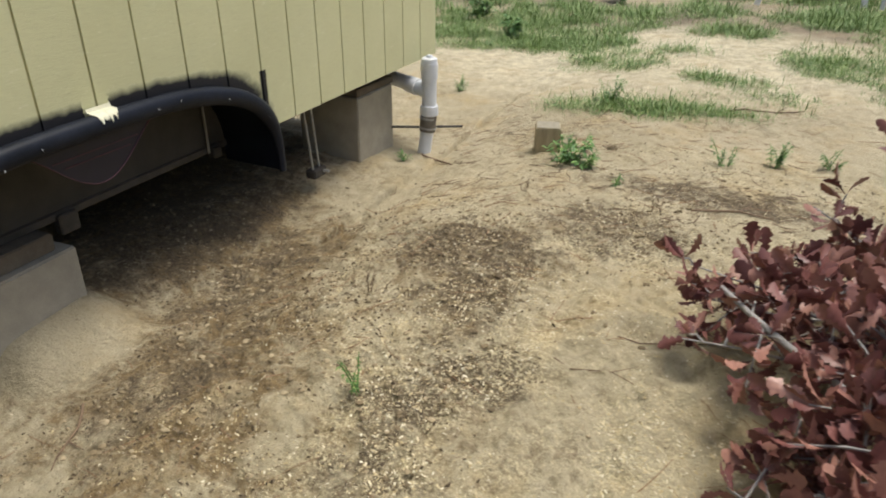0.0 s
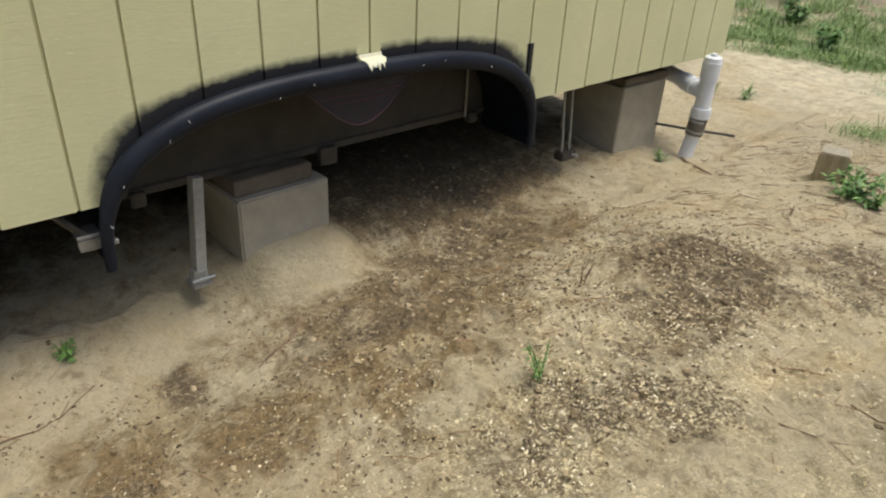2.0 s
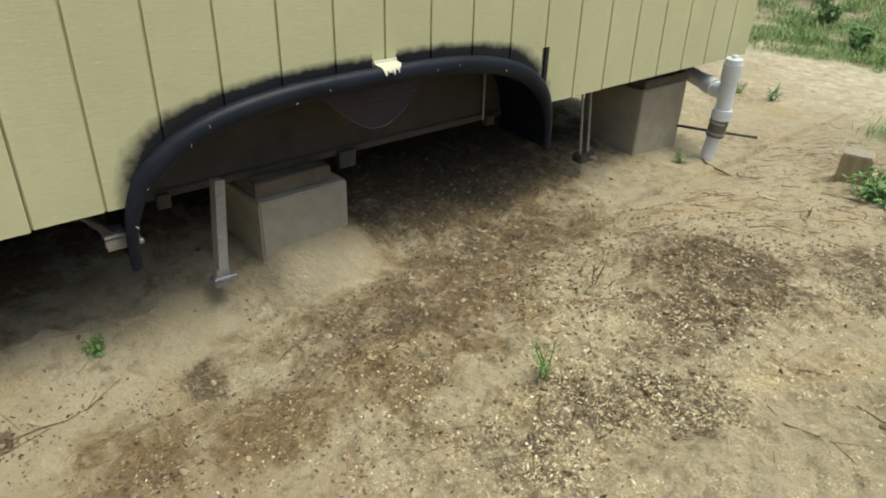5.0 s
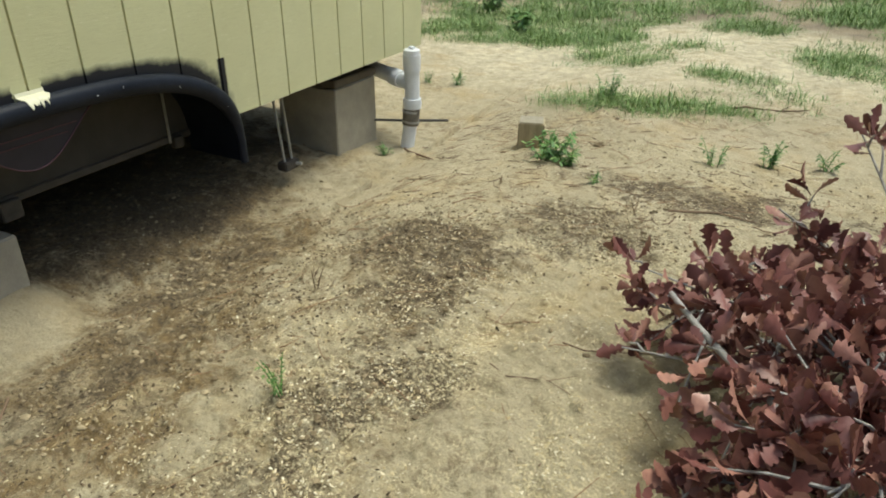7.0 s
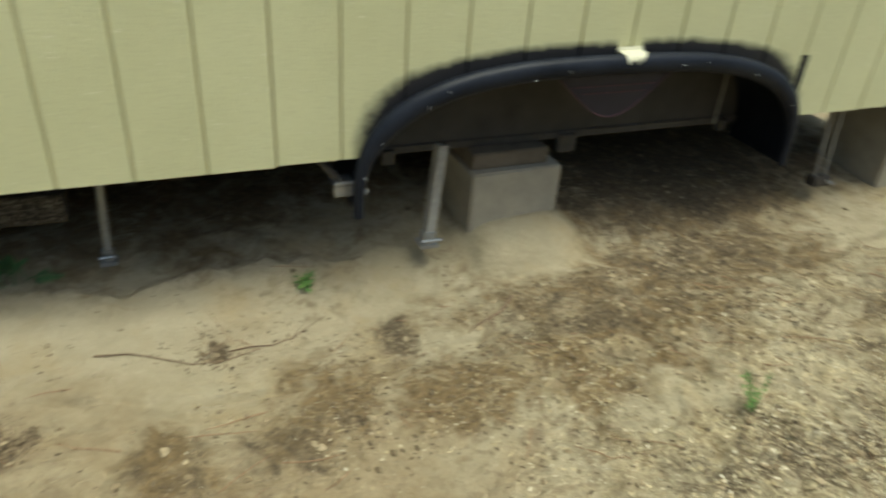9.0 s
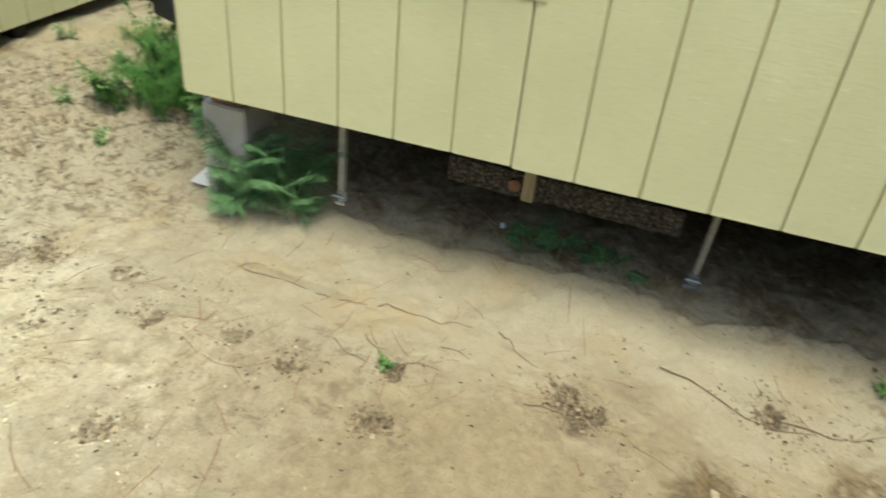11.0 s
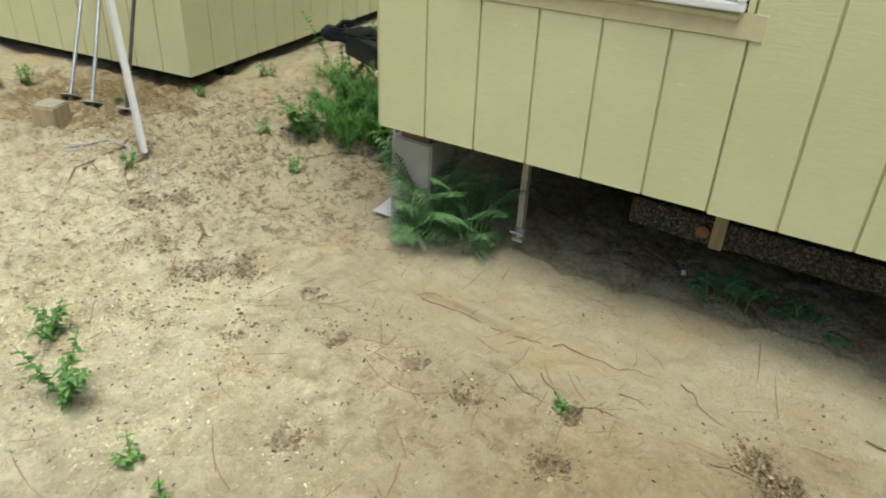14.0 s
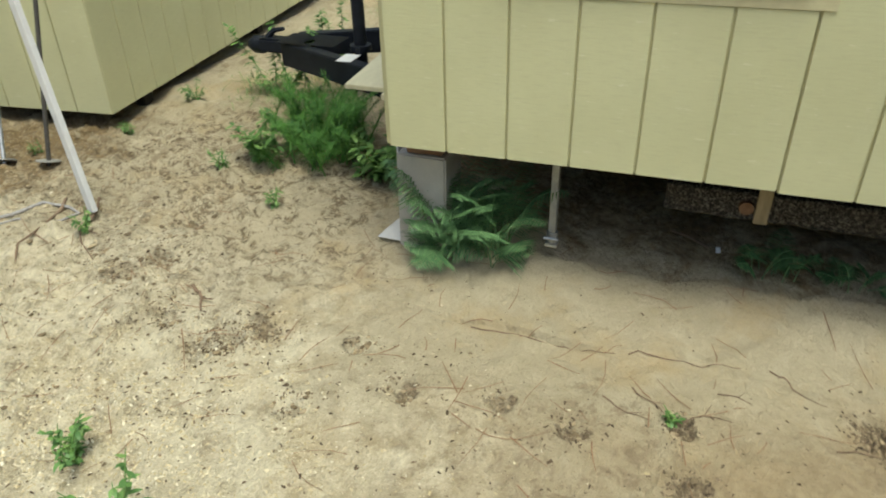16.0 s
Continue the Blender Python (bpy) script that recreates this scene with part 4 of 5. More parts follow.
def weed(x, y, height, spread, stems, leaf, label, seed, material=None, group="weeds in the sand"):
    """A leafy weed: thin stems, each with oval leaves in pairs."""
    r = random.Random(seed)
    z = soil(x, y) - 0.005
    e = empty("weed", pose(x, y, z), label, "weed", group)
    v, f = [], []
    for _ in range(stems):
        d = any_way(r, 0.45, 1.0)
        top = Vector((d.x * spread, d.y * spread, height * r.uniform(0.55, 1.0)))
        foot = Vector((r.uniform(-0.3, 0.3) * spread, r.uniform(-0.3, 0.3) * spread, 0))
        pts = [foot.lerp(foot + top, t) + Vector((0, 0, 0.02 * math.sin(t * 3))) for t in (0, 0.35, 0.7, 1)]
        part("stem", tube(pts, [0.0025, 0.002, 0.0018, 0.001], 5), material or WEED, e)
        n = max(3, int(height / 0.022))
        for i in range(n):
            t = 0.2 + 0.8 * i / n
            p = foot.lerp(foot + top, t)
            for k in range(2):
                a = any_way(r, -0.1, 0.7)
                frond_blade(p, a, leaf * r.uniform(0.6, 1.2), leaf * 0.24, r.uniform(0.1, 0.7), v, f, 3)
    leaves = tagged(new("foliage", stuff_mesh("foliage", v, f, material or WEED)), kind="stuff")
    leaves.parent = e
    return e


weed(-1.04, 3.56, 0.15, 0.15, 16, 0.045, "bright green leafy weed growing beside the wooden stake", 1)
weed(-0.93, 3.50, 0.10, 0.10, 8, 0.04, "low green weed sprawling beside the stake", 2)
for i, (x, y, h, n) in enumerate(((-0.30, 3.95, 0.15, 5), (-0.05, 4.05, 0.16, 7), (0.20, 4.2, 0.14, 5), (0.75, 4.7, 0.2, 9), (-2.5, 5.3, 0.14, 7), (-2.7, 5.2, 0.1, 5), (-1.2, 5.0, 0.2, 8), (-2.17, 0.45, 0.07, 7), (-1.58, -1.05, 0.07, 4), (-0.78, -2.26, 0.20, 9), (-0.92, -2.52, 0.16, 7), (-0.74, -1.9, 0.09, 5), (-0.70, -1.75, 0.08, 4), (-1.79, -3.26, 0.11, 4), (-2.28, -2.72, 0.10, 5), (-2.50, -3.10, 0.12, 5), (-2.62, -3.0, 0.16, 5), (-2.20, -4.68, 0.14, 10), (-2.05, -4.75, 0.1, 7), (-3.2, -3.75, 0.16, 5), (-2.68, -3.80, 0.09, 5), (-3.45, -3.3, 0.45, 6), (-3.75, -3.15, 0.5, 6), (-2.35, -4.05, 0.08, 4), (-2.02, 3.52, 0.08, 6), (-0.72, 3.3, 0.06, 4))):
    weed(x, y, h, h * 0.6, n, 0.022 + 0.06 * h, "small green weed seedling rooted in the sand", 20 + i)


weed(-1.06, 1.46, 0.17, 0.07, 4, 0.015, "thin sparse green weed standing among the wood chips", 60)


def fern(x, y, seed, fronds, size, label, name="fern", lean=0.55, tall=1.0):
    """A bracken fern: arching fronds with two ranks of comb-like pinnae; lean: how far it reaches away from the wall."""
    r = random.Random(seed)
    e = empty(name, pose(x, y, soil(x, y) - 0.005), label, "fern")
    for i in range(fronds):
        a = math.tau * i / fronds + r.uniform(-0.3, 0.3)
        reach, rise_ = size * r.uniform(0.35, 0.95), size * tall * (0.2 + 0.95 * r.random())
        d = Vector((math.cos(a), math.sin(a), 0))
        if d.x > 0:
            d.x *= lean
        foot = Vector((r.uniform(-0.08, 0.05), r.uniform(-0.16, 0.16), 0)) * size / 0.30
        bm, v, f = bmesh.new(), [], []
        line = [foot + d * reach * t ** 1.35 + Vector((0, 0, rise_ * (1 - (1 - t) ** 1.9) - 0.25 * reach * max(0, t - 0.55))) for t in [k / 10 for k in range(11)]]
        tube(line, [0.0022 * (1 - 0.07 * k) for k in range(11)], 5, bm)
        n = 15
        for k in range(n):
            t = 0.36 + 0.64 * k / n
            j = min(9, int(t * 10))
            p = line[j].lerp(line[j + 1], t * 10 - j)
            along = (line[j + 1] - line[j]).normalized()
            side = along.cross(Vector((0, 0, 1))).normalized()
            ln = size * 0.42 * ((1 - t) / 0.64) ** 0.8 + 0.008
            for sgn in (-1, 1):
                w = (side * sgn + along * 0.35 + Vector((0, 0, r.uniform(-0.25, 0.05)))).normalized()
                frond_blade(p, w, ln, 0.0030, 0.15, v, f, 3)
                m = max(3, int(ln / 0.0062))
                for q in range(m):
                    u = (q + 0.5) / m
                    b = p + w * ln * u + Vector((0, 0, -0.15 * ln * u * u))
                    for s2 in (-1, 1):
                        frond_blade(b, (along * s2 + w * 0.5).normalized(), (0.0058 * (1 - 0.75 * u) + 0.0012) * size / 0.26, 0.0015, 0.1, v, f, 1)
        fr = part("frond", bm, FERN, e)
        lv = tagged(new("foliage", stuff_mesh("foliage", v, f, FERN)), kind="stuff")
        lv.parent = fr


fern(-2.20, -1.85, 4, 72, 0.29, "green bracken fern growing by the corner block", lean=0.7, tall=1.15)
fern(-2.38, -0.77, 5, 11, 0.16, "small dark fern in the shade under the trailer", tall=0.8)
fern(-2.38, -0.49, 6, 8, 0.13, "small dark fern in the shade under the trailer", tall=0.8)


def fennel(x, y, seed, stems, height, label):
    """A feathery weed: many thin leaves in plumes."""
    r = random.Random(seed)
    e = empty("feathery_weed", pose(x, y, soil(x, y) - 0.01), label, "weed")
    v, f = [], []
    for _ in range(stems):
        d = any_way(r, 0.35, 0.95)
        h = height * r.uniform(0.55, 1.0)
        foot = Vector((r.uniform(-0.14, 0.14), r.uniform(-0.14, 0.14), 0))
        line = [foot + Vector((d.x, d.y, 0)) * 0.75 * h * t + Vector((0, 0, h * (1.25 * t - 0.45 * t * t))) for t in (0, 0.25, 0.5, 0.75, 1)]
        part("stem", tube(line, [0.004, 0.0035, 0.003, 0.002, 0.001], 5), FENNEL, e)
        for k in range(70):
            t = 0.12 + 0.88 * k / 70
            j = min(3, int(t * 4))
            p = line[j].lerp(line[j + 1], t * 4 - j)
            for _ in range(3):
                frond_blade(p, any_way(r, -0.2, 0.95), r.uniform(0.03, 0.075) * (1.15 - 0.6 * t), 0.0016, r.uniform(-0.2, 0.6), v, f, 2)
    lv = tagged(new("foliage", stuff_mesh("foliage", v, f, FENNEL)), kind="stuff")
    lv.parent = e


fennel(-2.92, -2.74, 1, 38, 0.44, "bushy bright green feathery weed at the trailer end")
fennel(-2.76, -2.80, 2, 22, 0.34, "bushy bright green feathery weed at the trailer end")
fennel(-3.02, -3.0, 3, 20, 0.36, "bushy bright green feathery weed at the trailer end")
weed(-2.72, -2.45, 0.26, 0.2, 12, 0.06, "broad-leaved green weed under the tongue boards", 90)
weed(-2.66, -2.98, 0.22, 0.16, 10, 0.05, "green leafy weed with long shoots", 91)


def grass_patches():
    """Tufts of grass in loose patches beyond the trailer."""
    r = random.Random(8)
    v, f = [], []
    spots = [(-1.05, 4.95, 0.5, 0.22, 190), (-0.55, 5.0, 0.35, 0.2, 70), (-0.5, 6.0, 0.3, 0.15, 90), (-0.3, 5.5, 0.5, 0.25, 50), (-1.5, 6.45, 0.45, 0.35, 150), (-2.3, 7.4, 0.75, 0.5, 560), (-3.4, 7.3, 0.75, 0.6, 560), (-2.9, 8.4, 1.5, 0.6, 560), (-1.2, 7.0, 0.4, 0.25, 70), (-0.7, 8.2, 0.4, 0.4, 130), (0.3, 7.1, 0.45, 0.7, 360), (0.75, 6.2, 0.4, 0.5, 130), (0.3, 9.3, 0.8, 0.6, 420), (1.2, 8.3, 0.7, 0.8, 220), (-2.0, 9.4, 1.3, 0.8, 380), (-4.0, 9.6, 1.5, 1.2, 380), (-0.8, 10.6, 0.7, 0.5, 90)]
    spots += [(1.2, 10.8, 1.6, 1.0, 320), (3.0, 9.5, 1.4, 1.6, 250), (-5.2, 7.2, 1.2, 1.4, 250), (-3.4, 12.5, 3.5, 1.4, 420), (2.0, 14.2, 3.5, 1.2, 420), (-1.0, 15.5, 4.0, 1.5, 350), (-3.6, -3.35, 0.35, 0.3, 40), (-5.5, -2.2, 1.2, 0.8, 160), (-6.5, -3.4, 1.3, 0.8, 120)]
    for cx, cy, rx, ry, n in spots:
        for _ in range(n):
            a, q = r.uniform(0, math.tau), r.random() ** 0.6
            x, y = cx + math.cos(a) * q * rx, cy + math.sin(a) * q * ry
            if noise.noise(Vector((x * 3.4, y * 3.4, 4.0))) < r.uniform(-0.3, 0.15):
                continue
            z = soil(x, y)
            tall = (0.05 + 0.13 * r.random() ** 2 + 0.05 * max(0, noise.noise(Vector((x * 3, y * 3, 1.0))))) * (1.0 + 0.9 * blend(y, 6, 10))
            for _ in range(34):
                frond_blade(Vector((x + r.gauss(0, 0.085), y + r.gauss(0, 0.085), z - 0.005)), any_way(r, 0.3, 1.0), tall * r.uniform(0.3, 1.0), 0.0029 * (1 + 0.7 * blend(y, 6, 11)), r.uniform(0.1, 0.6), v, f, 2)
    tagged(new("grass", stuff_mesh("grass", v, f, GRASS)), "loose patches of bright green grass and low weeds", "grass", kind="stuff")


grass_patches()
for i, (x, y, h) in enumerate(((-2.9, 7.5, 0.26), (-3.6, 8.3, 0.34), (1.1, 8.6, 0.3), (-4.3, 9.6, 0.4), (-2.4, 10.4, 0.4), (2.0, 11.0, 0.4), (-3.0, 12.2, 0.5), (2.2, 12.8, 0.5), (-4.9, -3.0, 0.5), (-5.4, -2.5, 0.6))):
    weed(x, y, h, h * 0.55, 8, 0.09, "tall green weed standing in the grass", 200 + i, group="tall weeds in the grass")


# ---- cut oak branches ----
def oak_leaf(r, length, scale=1.0):
    """One dry lobed leaf, wide and three-lobed at its end, folded and curled. Returns vertices and faces."""
    prof = ((0.0, 0.012), (0.14, 0.028), (0.28, 0.06), (0.40, 0.15), (0.48, 0.085), (0.58, 0.22), (0.66, 0.125), (0.78, 0.26), (0.86, 0.15), (0.94, 0.16), (1.0, 0.03))
    fold, curl, twist = r.uniform(0.05, 0.6), r.uniform(-0.3, 1.1), r.uniform(-0.7, 0.7)
    v, f = [], []
    for t, w in prof:
        w *= length * r.uniform(0.85, 1.15)
        x = length * t
        z = -curl * length * t * t * 0.5
        for sgn in (-1, 0, 1):
            yy = sgn * w
            v.append((x, yy * math.cos(twist * t), z + abs(yy) * fold + yy * math.sin(twist * t)))
    for i in range(len(prof) - 1):
        for k in range(2):
            a = 3 * i + k
            f.append((a, a + 1, a + 4, a + 3))
    return v, f


LEAF_RNG = random.Random(12)
LEAVES = [stuff_mesh("leaf", *oak_leaf(LEAF_RNG, 0.098), OAK_LEAF) for _ in range(9)]


def dome(x, y):
    """The top of the brush pile over the plan."""
    d = ((x - 0.72) / 0.80) ** 2 + ((y - 1.95) / 0.98) ** 2
    return 0.32 * max(0.0, 1 - d) ** 0.5


def oak_branch(seed, base, tip, thick, clusters, label, lift=0.0, reach=(0.08, 0.26), taper=0.72, many=(11, 17)):
    """A cut branch: a bent limb, side twigs, and clusters of dry leaves at the twig ends."""
    r = random.Random(seed)
    base, tip = Vector(base), Vector(tip)
    e = empty("oak_branch", Matrix.Translation(base), label, "branch", "branches of the brush pile")
    L = tip - base
    bend = any_way(r, -0.2, 0.5) * L.length * 0.08
    line = [L * t + bend * math.sin(math.pi * t) for t in [k / 6 for k in range(7)]]
    part("limb", tube(line, [thick * (1 - taper * k / 6) for k in range(7)], 9), BARK, e, smooth=True)
    tw, v, f = bmesh.new(), [], []
    single = 0
    for c in range(clusters):
        t = 0.12 + 0.88 * (c + r.random()) / clusters
        k = min(5, int(t * 6))
        p = line[k].lerp(line[k + 1], t * 6 - k)
        d = (any_way(r, -0.35, 0.9) + L.normalized() * 0.5).normalized()
        end = p + d * r.uniform(*reach)
        floor = soil(base.x + end.x, base.y + end.y) + 0.02 - base.z
        roof = floor + 0.09 + dome(base.x + end.x, base.y + end.y) + lift
        end.z = min(max(end.z, floor), roof)
        mid = p.lerp(end, 0.5) + Vector((0, 0, 0.012))
        tube([p, mid, end], [0.0042, 0.0034, 0.002], 5, tw)
        for q in range(r.randint(*many)):
            w = (d * 0.7 + any_way(r, -0.8, 0.8)).normalized()
            up = any_way(r, 0.1, 1.0)
            side = w.cross(up).normalized()
            m = Matrix((w, side, w.cross(side))).transposed().to_4x4()
            m.translation = p.lerp(end, r.uniform(0.55, 1.0)) + w * 0.008
            m = m @ Matrix.Scale(r.uniform(0.55, 1.08), 4)
            if single < 24 and q % 3 == 0:
                ob = new("leaf", r.choice(LEAVES))
                ob.parent, ob.matrix_basis = e, m
                single += 1
            else:
                lv, lf = oak_leaf(r, 0.098)
                n0 = len(v)
                v += [tuple(m @ Vector(a)) for a in lv]
                f += [tuple(i + n0 for i in a) for a in lf]
    tagged(part("twig_tangle", tw, BARK, e), kind="stuff")
    lm = tagged(new("leaf_mass", stuff_mesh("leaf_mass", v, f, OAK_LEAF)), kind="stuff")
    lm.parent = e


def brush_pile():
    r = random.Random(31)
    lab = "cut oak branch with dry red-brown leaves in the brush pile"
    oak_branch(1, (0.10, 1.40, 0.29), (0.55, 1.66, 0.42), 0.013, 11, lab)
    oak_branch(6, (0.32, 1.36, 0.33), (-0.05, 1.38, 0.27), 0.009, 7, lab)
    oak_branch(2, (0.42, 1.60, 0.48), (0.02, 2.30, 0.48), 0.008, 10, lab)
    oak_branch(3, (0.75, 2.2, 0.40), (0.08, 1.98, 0.46), 0.010, 12, lab)
    oak_branch(12, (0.36, 1.54, 0.455), (-0.13, 2.10, 0.445), 0.011, 6, "bare grey oak limb lying on the brush pile", taper=0.25)
    shoots = (((0.20, 2.12, 0.44), (-0.24, 2.20, 0.45), 3), ((0.22, 2.02, 0.40), (-0.22, 2.06, 0.41), 4), ((0.20, 1.90, 0.36), (-0.20, 1.88, 0.37), 4), ((0.25, 2.25, 0.44), (-0.06, 2.32, 0.46), 4), ((0.32, 1.72, 0.38), (0.09, 1.72, 0.38), 4), ((0.34, 1.56, 0.36), (0.12, 1.54, 0.34), 4), ((0.35, 2.36, 0.48), (0.08, 2.50, 0.60), 3), ((0.45, 2.35, 0.55), (0.24, 2.52, 0.86), 3))
    for i, (b, t, n) in enumerate(shoots):
        oak_branch(70 + i, b, t, 0.006, n, "leafy oak shoot sticking out of the brush pile", 0.45, (0.03, 0.11), 0.6, (5, 9))
    oak_branch(13, (0.62, 1.85, 0.60), (0.26, 2.12, 0.57), 0.009, 2, "bare grey oak limb lying on the brush pile")
    oak_branch(14, (0.30, 1.36, 0.50), (0.62, 1.46, 0.50), 0.009, 2, "bare grey oak limb lying on the brush pile")
    oak_branch(9, (0.30, 2.05, 0.42), (-0.12, 2.16, 0.42), 0.007, 9, lab, 0.16)
    oak_branch(10, (0.70, 1.40, 0.40), (0.25, 1.16, 0.30), 0.007, 10, lab)
    oak_branch(11, (0.85, 1.50, 0.42), (0.50, 1.12, 0.34), 0.007, 10, lab)
    oak_branch(4, (0.90, 2.35, 0.45), (0.70, 2.60, 0.80), 0.010, 3, "upright oak shoot with dry red-brown leaves", 2.0)
    oak_branch(5, (1.05, 2.1, 0.5), (0.92, 2.25, 1.12), 0.011, 5, "upright oak shoot with dry red-brown leaves", 2.0)
    for i in range(26):
        a, q = i * 2.39996, math.sqrt((i + 0.5) / 26)
        b = (max(0.36, 0.76 + 0.58 * q * math.cos(a)), 1.90 + 0.62 * q * math.sin(a))
        w = a + r.uniform(-0.9, 0.9)
        t = (b[0] + 0.34 * math.cos(w), b[1] + 0.34 * math.sin(w))
        t = (max(t[0], 0.30), min(max(t[1], 1.22), 2.6))
        oak_branch(40 + i, (*b, soil(*b) + 0.06 + dome(*b) * r.uniform(0.35, 0.75)), (*t, soil(*t) + 0.07 + dome(*t) * r.uniform(0.5, 1.0)), r.uniform(0.005, 0.009), 11, lab)


brush_pile()


# ---- litter on the sand ----
def scatter(name, label, category, material, count, spots, size, seed, thick=0.25, lift=0.3):
    """Small flakes strewn over the sand in loose drifts."""
    r = random.Random(seed)
    v, f = [], []
    total = sum(s[4] for s in spots)
    for cx, cy, rx, ry, share in spots:
        for _ in range(int(count * share / total)):
            x, y = cx + r.gauss(0, 0.5) * rx, cy + r.gauss(0, 0.5) * ry
            if (-2.1 > x and y < 1.6 and r.random() < 0.8) or tidy(x, y) > r.uniform(0.15, 0.5):
                continue
            if noise.noise(Vector((x * 3.1, y * 3.1, 9.0))) + 0.5 * noise.noise(Vector((x * 9, y * 9, 2.0))) < r.uniform(-0.45, 0.25):
                continue
            a, l = r.uniform(0, math.tau), size * (0.4 + 1.9 * r.random() ** 3)
            w, h = l * r.uniform(0.25, 0.6), l * thick * r.uniform(0.4, 1.2)
            z = soil(x, y) + h * lift
            c, s_ = math.cos(a), math.sin(a)
            tx, ty = r.uniform(-0.5, 0.5), r.uniform(-0.5, 0.5)
            n0 = len(v)
            for px, py, pz in ((-1, -0.6, 0), (1, -1, 0), (0.8, 1, 0), (-0.9, 0.7, 0), (0.1, 0, 1)):
                lx, ly = px * l / 2, py * w / 2
                v.append((x + lx * c - ly * s_, y + lx * s_ + ly * c, z + pz * h + tx * lx + ty * ly))
            f += [(n0, n0 + 1, n0 + 4), (n0 + 1, n0 + 2, n0 + 4), (n0 + 2, n0 + 3, n0 + 4), (n0 + 3, n0, n0 + 4)]
    tagged(new(name, stuff_mesh(name, v, f, material, False)), label, category, kind="stuff")


scatter("wood_chips", "pale yellow wood chips strewn over the sand", "wood chips", CHIP, 88000, [(-0.68, 1.42, 0.75, 0.6, 6), (-0.85, 2.0, 0.7, 0.6, 3), (-0.30, 0.9, 0.7, 0.6, 2), (-0.35, 2.9, 1.0, 0.8, 2.5), (0.1, 4.0, 1.4, 0.9, 2), (-0.95, -2.5, 0.6, 0.9, 8), (-1.1, -3.3, 0.9, 1.0, 5), (-1.2, 0.7, 0.8, 0.8, 0.7), (-1.5, 2.2, 0.8, 0.8, 0.7), (0.1, 1.9, 0.8, 0.9, 2), (-0.6, 6.2, 1.6, 1.0, 1)], 0.0064, 1, 0.14)
DARK_SPOTS = [(-1.35, 2.3, 0.7, 0.8, 4), (-0.5, 2.85, 0.7, 0.5, 2.5), (-1.5, 1.1, 0.8, 0.9, 3), (-1.75, 0.35, 0.5, 0.9, 2), (-0.9, 1.4, 0.6, 0.7, 1.5), (-1.9, 1.9, 0.5, 0.9, 3), (0.0, 3.5, 0.9, 0.5, 2), (-2.0, -3.3, 1.0, 0.9, 1.6), (-1.3, -1.2, 1.0, 1.0, 1.1), (-1.2, -2.5, 0.9, 0.9, 2.6), (-1.2, 4.2, 1.0, 1.0, 1)]
DARK_SPOTS += [(x, y, 0.09, 0.09, 0.10) for x, y in DIPS]
scatter("dark_litter", "dark crumbs of humus and leaf litter on the sand", "leaf litter", LITTER, 32000, DARK_SPOTS, 0.0075, 2, 0.4)


def clods():
    """Turned-up crumbs of dark soil where the sand was trodden and dug."""
    r = random.Random(64)
    v, f = [], []
    unit = bmesh.new()
    bmesh.ops.create_icosphere(unit, subdivisions=1, radius=1)
    uv = [q.co.copy() for q in unit.verts]
    uf = [tuple(q.index for q in k.verts) for k in unit.faces]
    unit.free()
    places = [(x, y, 0.05, 16) for x, y in DIPS for _ in (0, 1)] + [(-1.47, -2.42, 0.08, 34), (-1.35, 2.3, 0.28, 110), (-1.05, 2.5, 0.22, 90), (-0.9, 2.1, 0.2, 60), (-0.85, 1.6, 0.16, 50), (-0.9, 1.42, 0.12, 40), (-0.55, 2.83, 0.22, 70), (-0.25, 3.45, 0.25, 60), (-1.65, 1.15, 0.25, 80), (-1.55, 0.7, 0.2, 60), (-1.45, 0.4, 0.15, 40), (-1.85, 1.9, 0.25, 70), (-2.1, 2.3, 0.2, 50), (-1.85, -2.98, 0.16, 60), (-2.1, -3.5, 0.4, 70), (-1.3, -2.9, 0.4, 40), (-2.35, -3.2, 0.4, 170), (-2.6, -3.4, 0.4, 170), (-1.9, -3.9, 0.5, 170), (-1.3, -3.1, 0.5, 150), (-2.5, -2.9, 0.3, 100), (-1.9, 2.1, 0.3, 120), (-1.6, 1.4, 0.35, 150), (-2.0, 2.5, 0.2, 90)]
    for kind, dense in (("earth_and_shade", 300), ("humus", 650)):
        for ox, oy, rx, ry, strong in STAINS_AND_LIGHT[kind]:
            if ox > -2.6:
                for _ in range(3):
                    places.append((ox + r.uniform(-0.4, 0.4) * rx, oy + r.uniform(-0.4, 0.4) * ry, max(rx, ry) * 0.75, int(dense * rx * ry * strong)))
    for cx, cy, rad, n in places:
        for _ in range(n):
            x, y, q = cx + r.gauss(0, rad * 0.6), cy + r.gauss(0, rad * 0.6), 0.0022 + 0.0075 * r.random() ** 3
            if tidy(x, y) > 0.2:
                continue
            z = soil(x, y) + q * 0.2
            n0 = len(v)
            sx, sy, sz = q * r.uniform(0.7, 1.9), q * r.uniform(0.7, 1.6), q * r.uniform(0.35, 0.8)
            for p in uv:
                k = 1 + 0.35 * r.uniform(-1, 1)
                v.append((x + p.x * sx * k, y + p.y * sy * k, z + p.z * sz * k))
            f += [tuple(i + n0 for i in t) for t in uf]
    m = leaf_material("soil_clod", (0.12, 0.088, 0.048), (0.24, 0.18, 0.10), (0.44, 0.355, 0.215), 0.95)
    tagged(new("soil_clods", stuff_mesh("soil_clods", v, f, m, False)), "crumbly dark clods of turned-up sandy soil", "soil", kind="stuff")


clods()


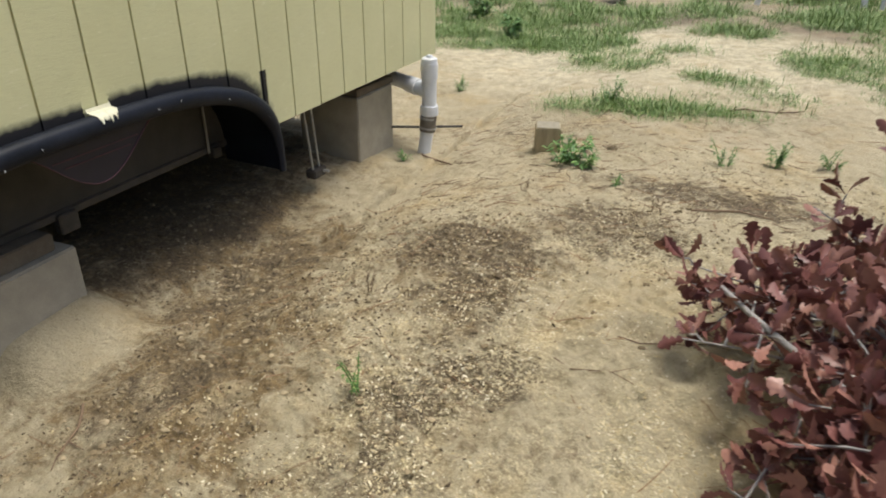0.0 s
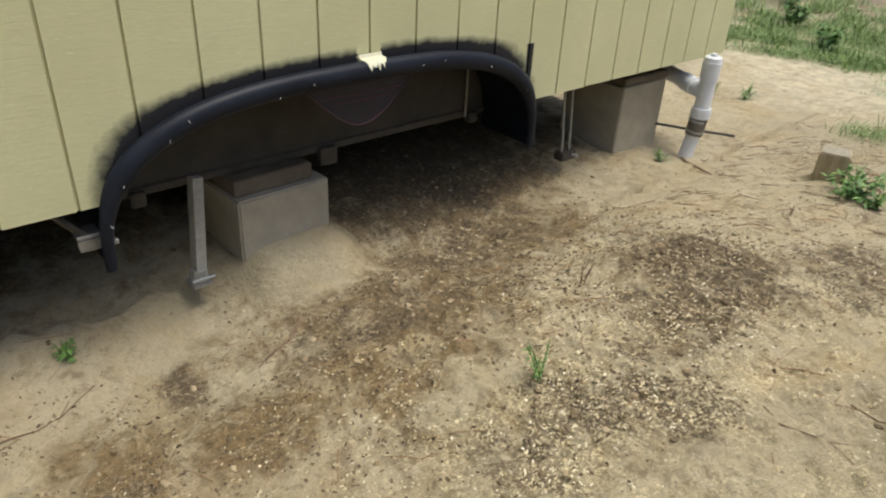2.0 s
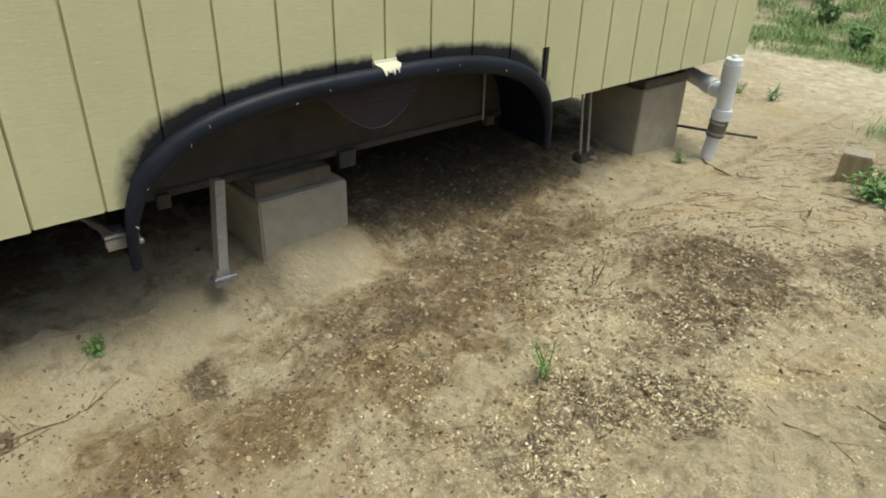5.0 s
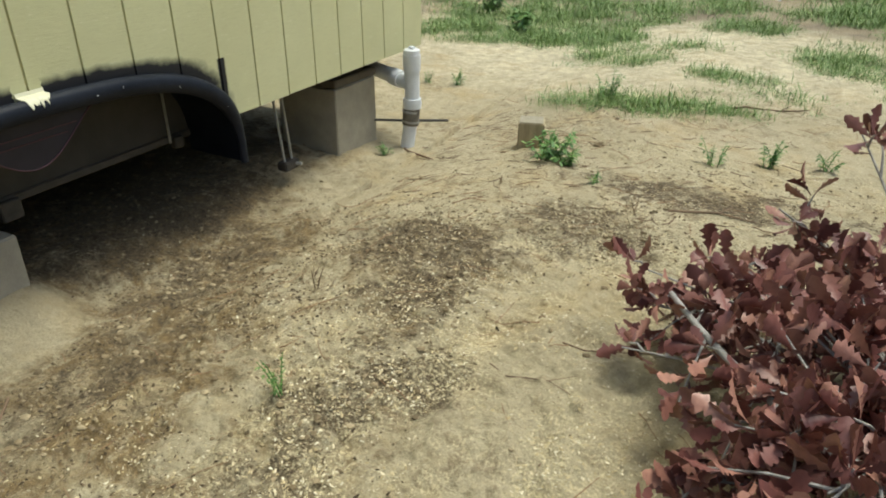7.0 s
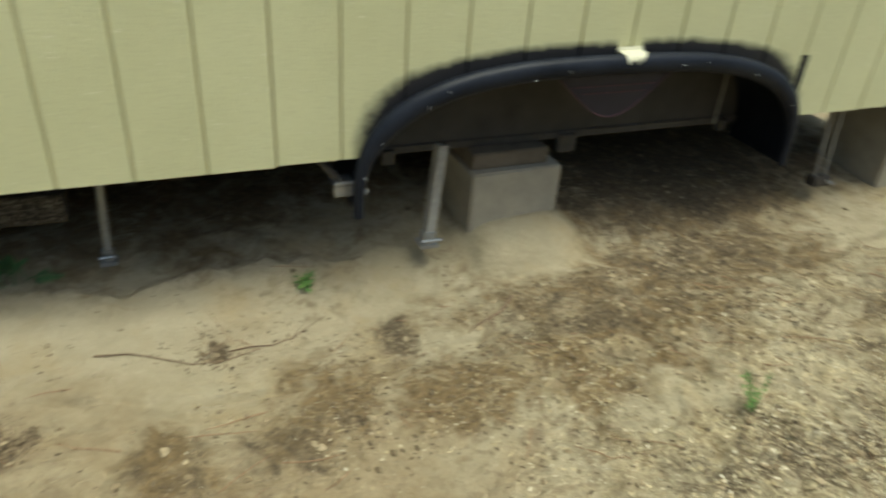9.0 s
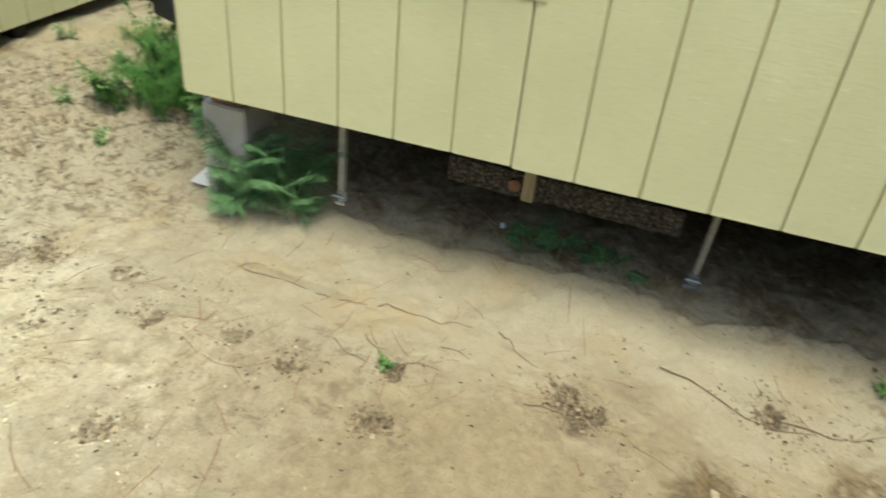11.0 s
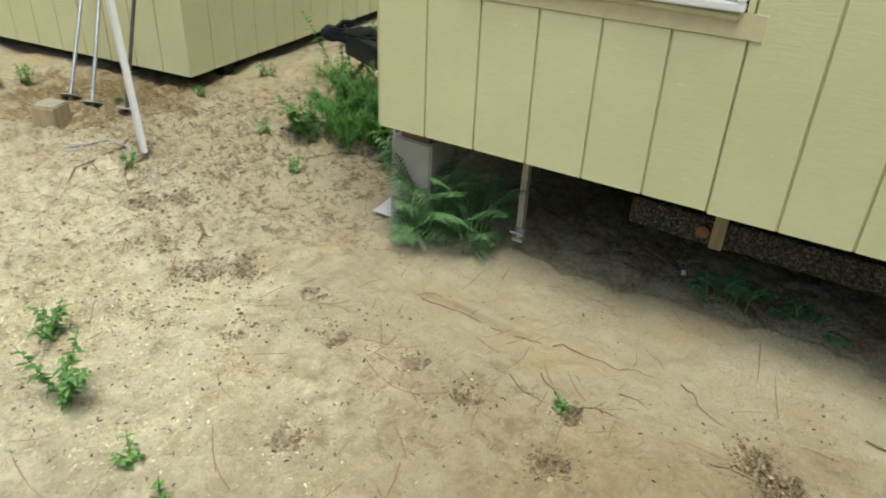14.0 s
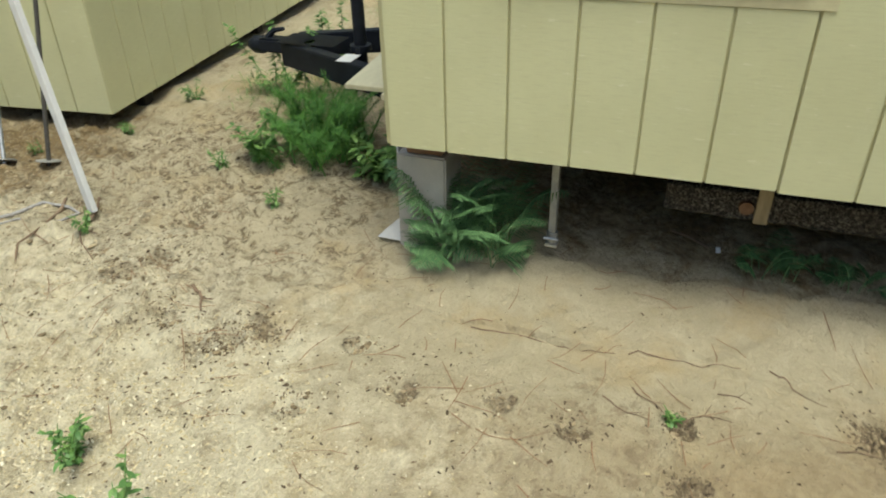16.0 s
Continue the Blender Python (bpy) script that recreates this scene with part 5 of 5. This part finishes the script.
def dead_stalks(x, y, n, h, seed):
    r = random.Random(seed)
    e = empty("dead_stalk", pose(x, y, soil(x, y)), "thin dry brown plant stalks standing in the sand", "dead plant", "dry stalks")
    for _ in range(n):
        d = any_way(r, 0.75, 1.0)
        p = Vector((r.gauss(0, 0.03), r.gauss(0, 0.03), -0.01))
        q = p + d * h * r.uniform(0.5, 1.0)
        part("stalk", tube([p, p.lerp(q, 0.5) + any_way(r) * 0.006, q], [0.0022, 0.0018, 0.001], 5), TWIG, e)
        part("side_stalk", tube([p.lerp(q, 0.6), p.lerp(q, 0.6) + any_way(r, 0.3, 0.9) * h * 0.35], [0.0014, 0.0008], 4), TWIG, e)


dead_stalks(-1.32, 2.0, 5, 0.13, 1)
dead_stalks(-1.12, 3.08, 2, 0.07, 2)
dead_stalks(-0.45, 3.05, 3, 0.10, 3)


def twigs():
    r = random.Random(77)
    bm = bmesh.new()
    for _ in range(700):
        if r.random() < 0.55:
            x, y = r.uniform(-2.3, 0.2), r.uniform(-4.2, 0.4)
        else:
            x, y = r.uniform(-2.0, 0.8), r.uniform(0.4, 5.2)
        a, l = r.uniform(0, math.tau), r.uniform(0.03, 0.2)
        pts, b = [], r.gauss(0, 0.07)
        for k in range(4):
            px, py = x + math.cos(a + b * k) * l * k / 3, y + math.sin(a + b * k) * l * k / 3
            pts.append((px, py, soil(px, py) + 0.003))
        rr = r.uniform(0.0009, 0.0019)
        tube(pts, [rr, rr, rr * 0.8, rr * 0.5], 4, bm)
    thing("twigs", bm, NEEDLE, "thin brown twigs and pine needles on the sand", "twigs", kind="stuff")
    bm = bmesh.new()
    for _ in range(170):
        x, y, a, l = r.uniform(-1.9, 0.1), r.uniform(2.7, 4.6), r.gauss(0.3, 0.9), r.uniform(0.02, 0.11)
        pts = [(x + math.cos(a + 0.2 * k) * l * k / 2, y + math.sin(a + 0.2 * k) * l * k / 2) for k in range(3)]
        tube([(px, py, soil(px, py) + 0.003) for px, py in pts], [0.0022, 0.002, 0.001], 4, bm)
    thing("twigs", bm, TWIG, "thin dark twigs strewn round the wooden stake", "twigs", kind="stuff")


twigs()
for i, (x, y, a, l, rad) in enumerate(((-1.70, -2.72, 0.9, 0.16, 0.007), (-2.0, -3.55, 0.4, 0.45, 0.007), (-2.05, -3.42, 0.55, 0.42, 0.006), (-1.62, -1.25, 1.08, 0.15, 0.0024), (-1.69, -1.17, 0.79, 0.13, 0.0024), (-1.57, -1.06, 1.96, 0.18, 0.0026), (-1.74, -0.93, 1.7, 0.10, 0.002), (-1.62, -0.62, 1.9, 0.13, 0.0024), (-2.0, -0.25, 1.4, 0.5, 0.003), (-1.95, 0.15, 1.7, 0.35, 0.003), (-0.40, 2.0, 0.2, 0.35, 0.0026), (-0.55, 1.8, -0.1, 0.30, 0.0022), (-0.35, 3.15, 0.3, 0.35, 0.006), (-1.9, 1.15, -0.9, 0.28, 0.005), (-0.4, 5.15, 0.4, 0.5, 0.008))):
    r = random.Random(500 + i)
    pts = []
    for k in range(6):
        px, py = x + math.cos(a + 0.13 * math.sin(k + i)) * l * k / 5, y + math.sin(a + 0.13 * math.sin(k + i)) * l * k / 5
        pts.append((px, py, soil(px, py) + rad * 0.8 + 0.004 * r.random()))
    bm = tube(pts, [rad * (1 - 0.12 * k) for k in range(6)], 7)
    m = Vector(pts[3])
    tube([m, m + Vector((math.cos(a + 0.8), math.sin(a + 0.8), 0.05)) * l * 0.28], [rad * 0.6, rad * 0.3], 5, bm)
    thing("fallen_stick", bm, TWIG, "thin brown forked stick lying on the sand", "stick", "sticks on the sand")

# thin root-like strands added for the dark shadow line of the drip-line ledge
for seed, y0, y1, x0, x1 in ((1, -1.72, -1.24, -1.832, -1.850), (2, -1.20, -0.86, -1.858, -1.886), (3, -0.78, -0.62, -1.90, -1.82)):
    r = random.Random(seed)
    n = 12
    pts = []
    for k in range(n + 1):
        y = y0 + (y1 - y0) * k / n
        x = x0 + (x1 - x0) * k / n + r.uniform(-0.006, 0.006)
        pts.append((x, y, soil(x, y) + 0.001 + 0.002 * r.random()))
    thing("root", tube(pts, [0.0027 * (1 - 0.05 * k) for k in range(n + 1)], 6), TWIG, "thin brown strand standing in for the ledge shadow along the drip line", "root", "roots in the sand", smooth=True)

# a thin dark branch lying in a loop by the white stick
loop = [(-1.78, -3.70), (-1.83, -3.66), (-1.93, -3.60), (-1.96, -3.50), (-1.93, -3.42), (-1.86, -3.46), (-1.78, -3.58), (-1.74, -3.66)]
pts = [(x, y, soil(x, y) + 0.006 + 0.006 * (k % 2)) for k, (x, y) in enumerate(loop)]
thing("fallen_branch", tube(pts, [0.008, 0.008, 0.007, 0.007, 0.006, 0.006, 0.005, 0.003], 7), BARK, "thin grey branch curled in a loop beside the white stick", "branch", smooth=True)
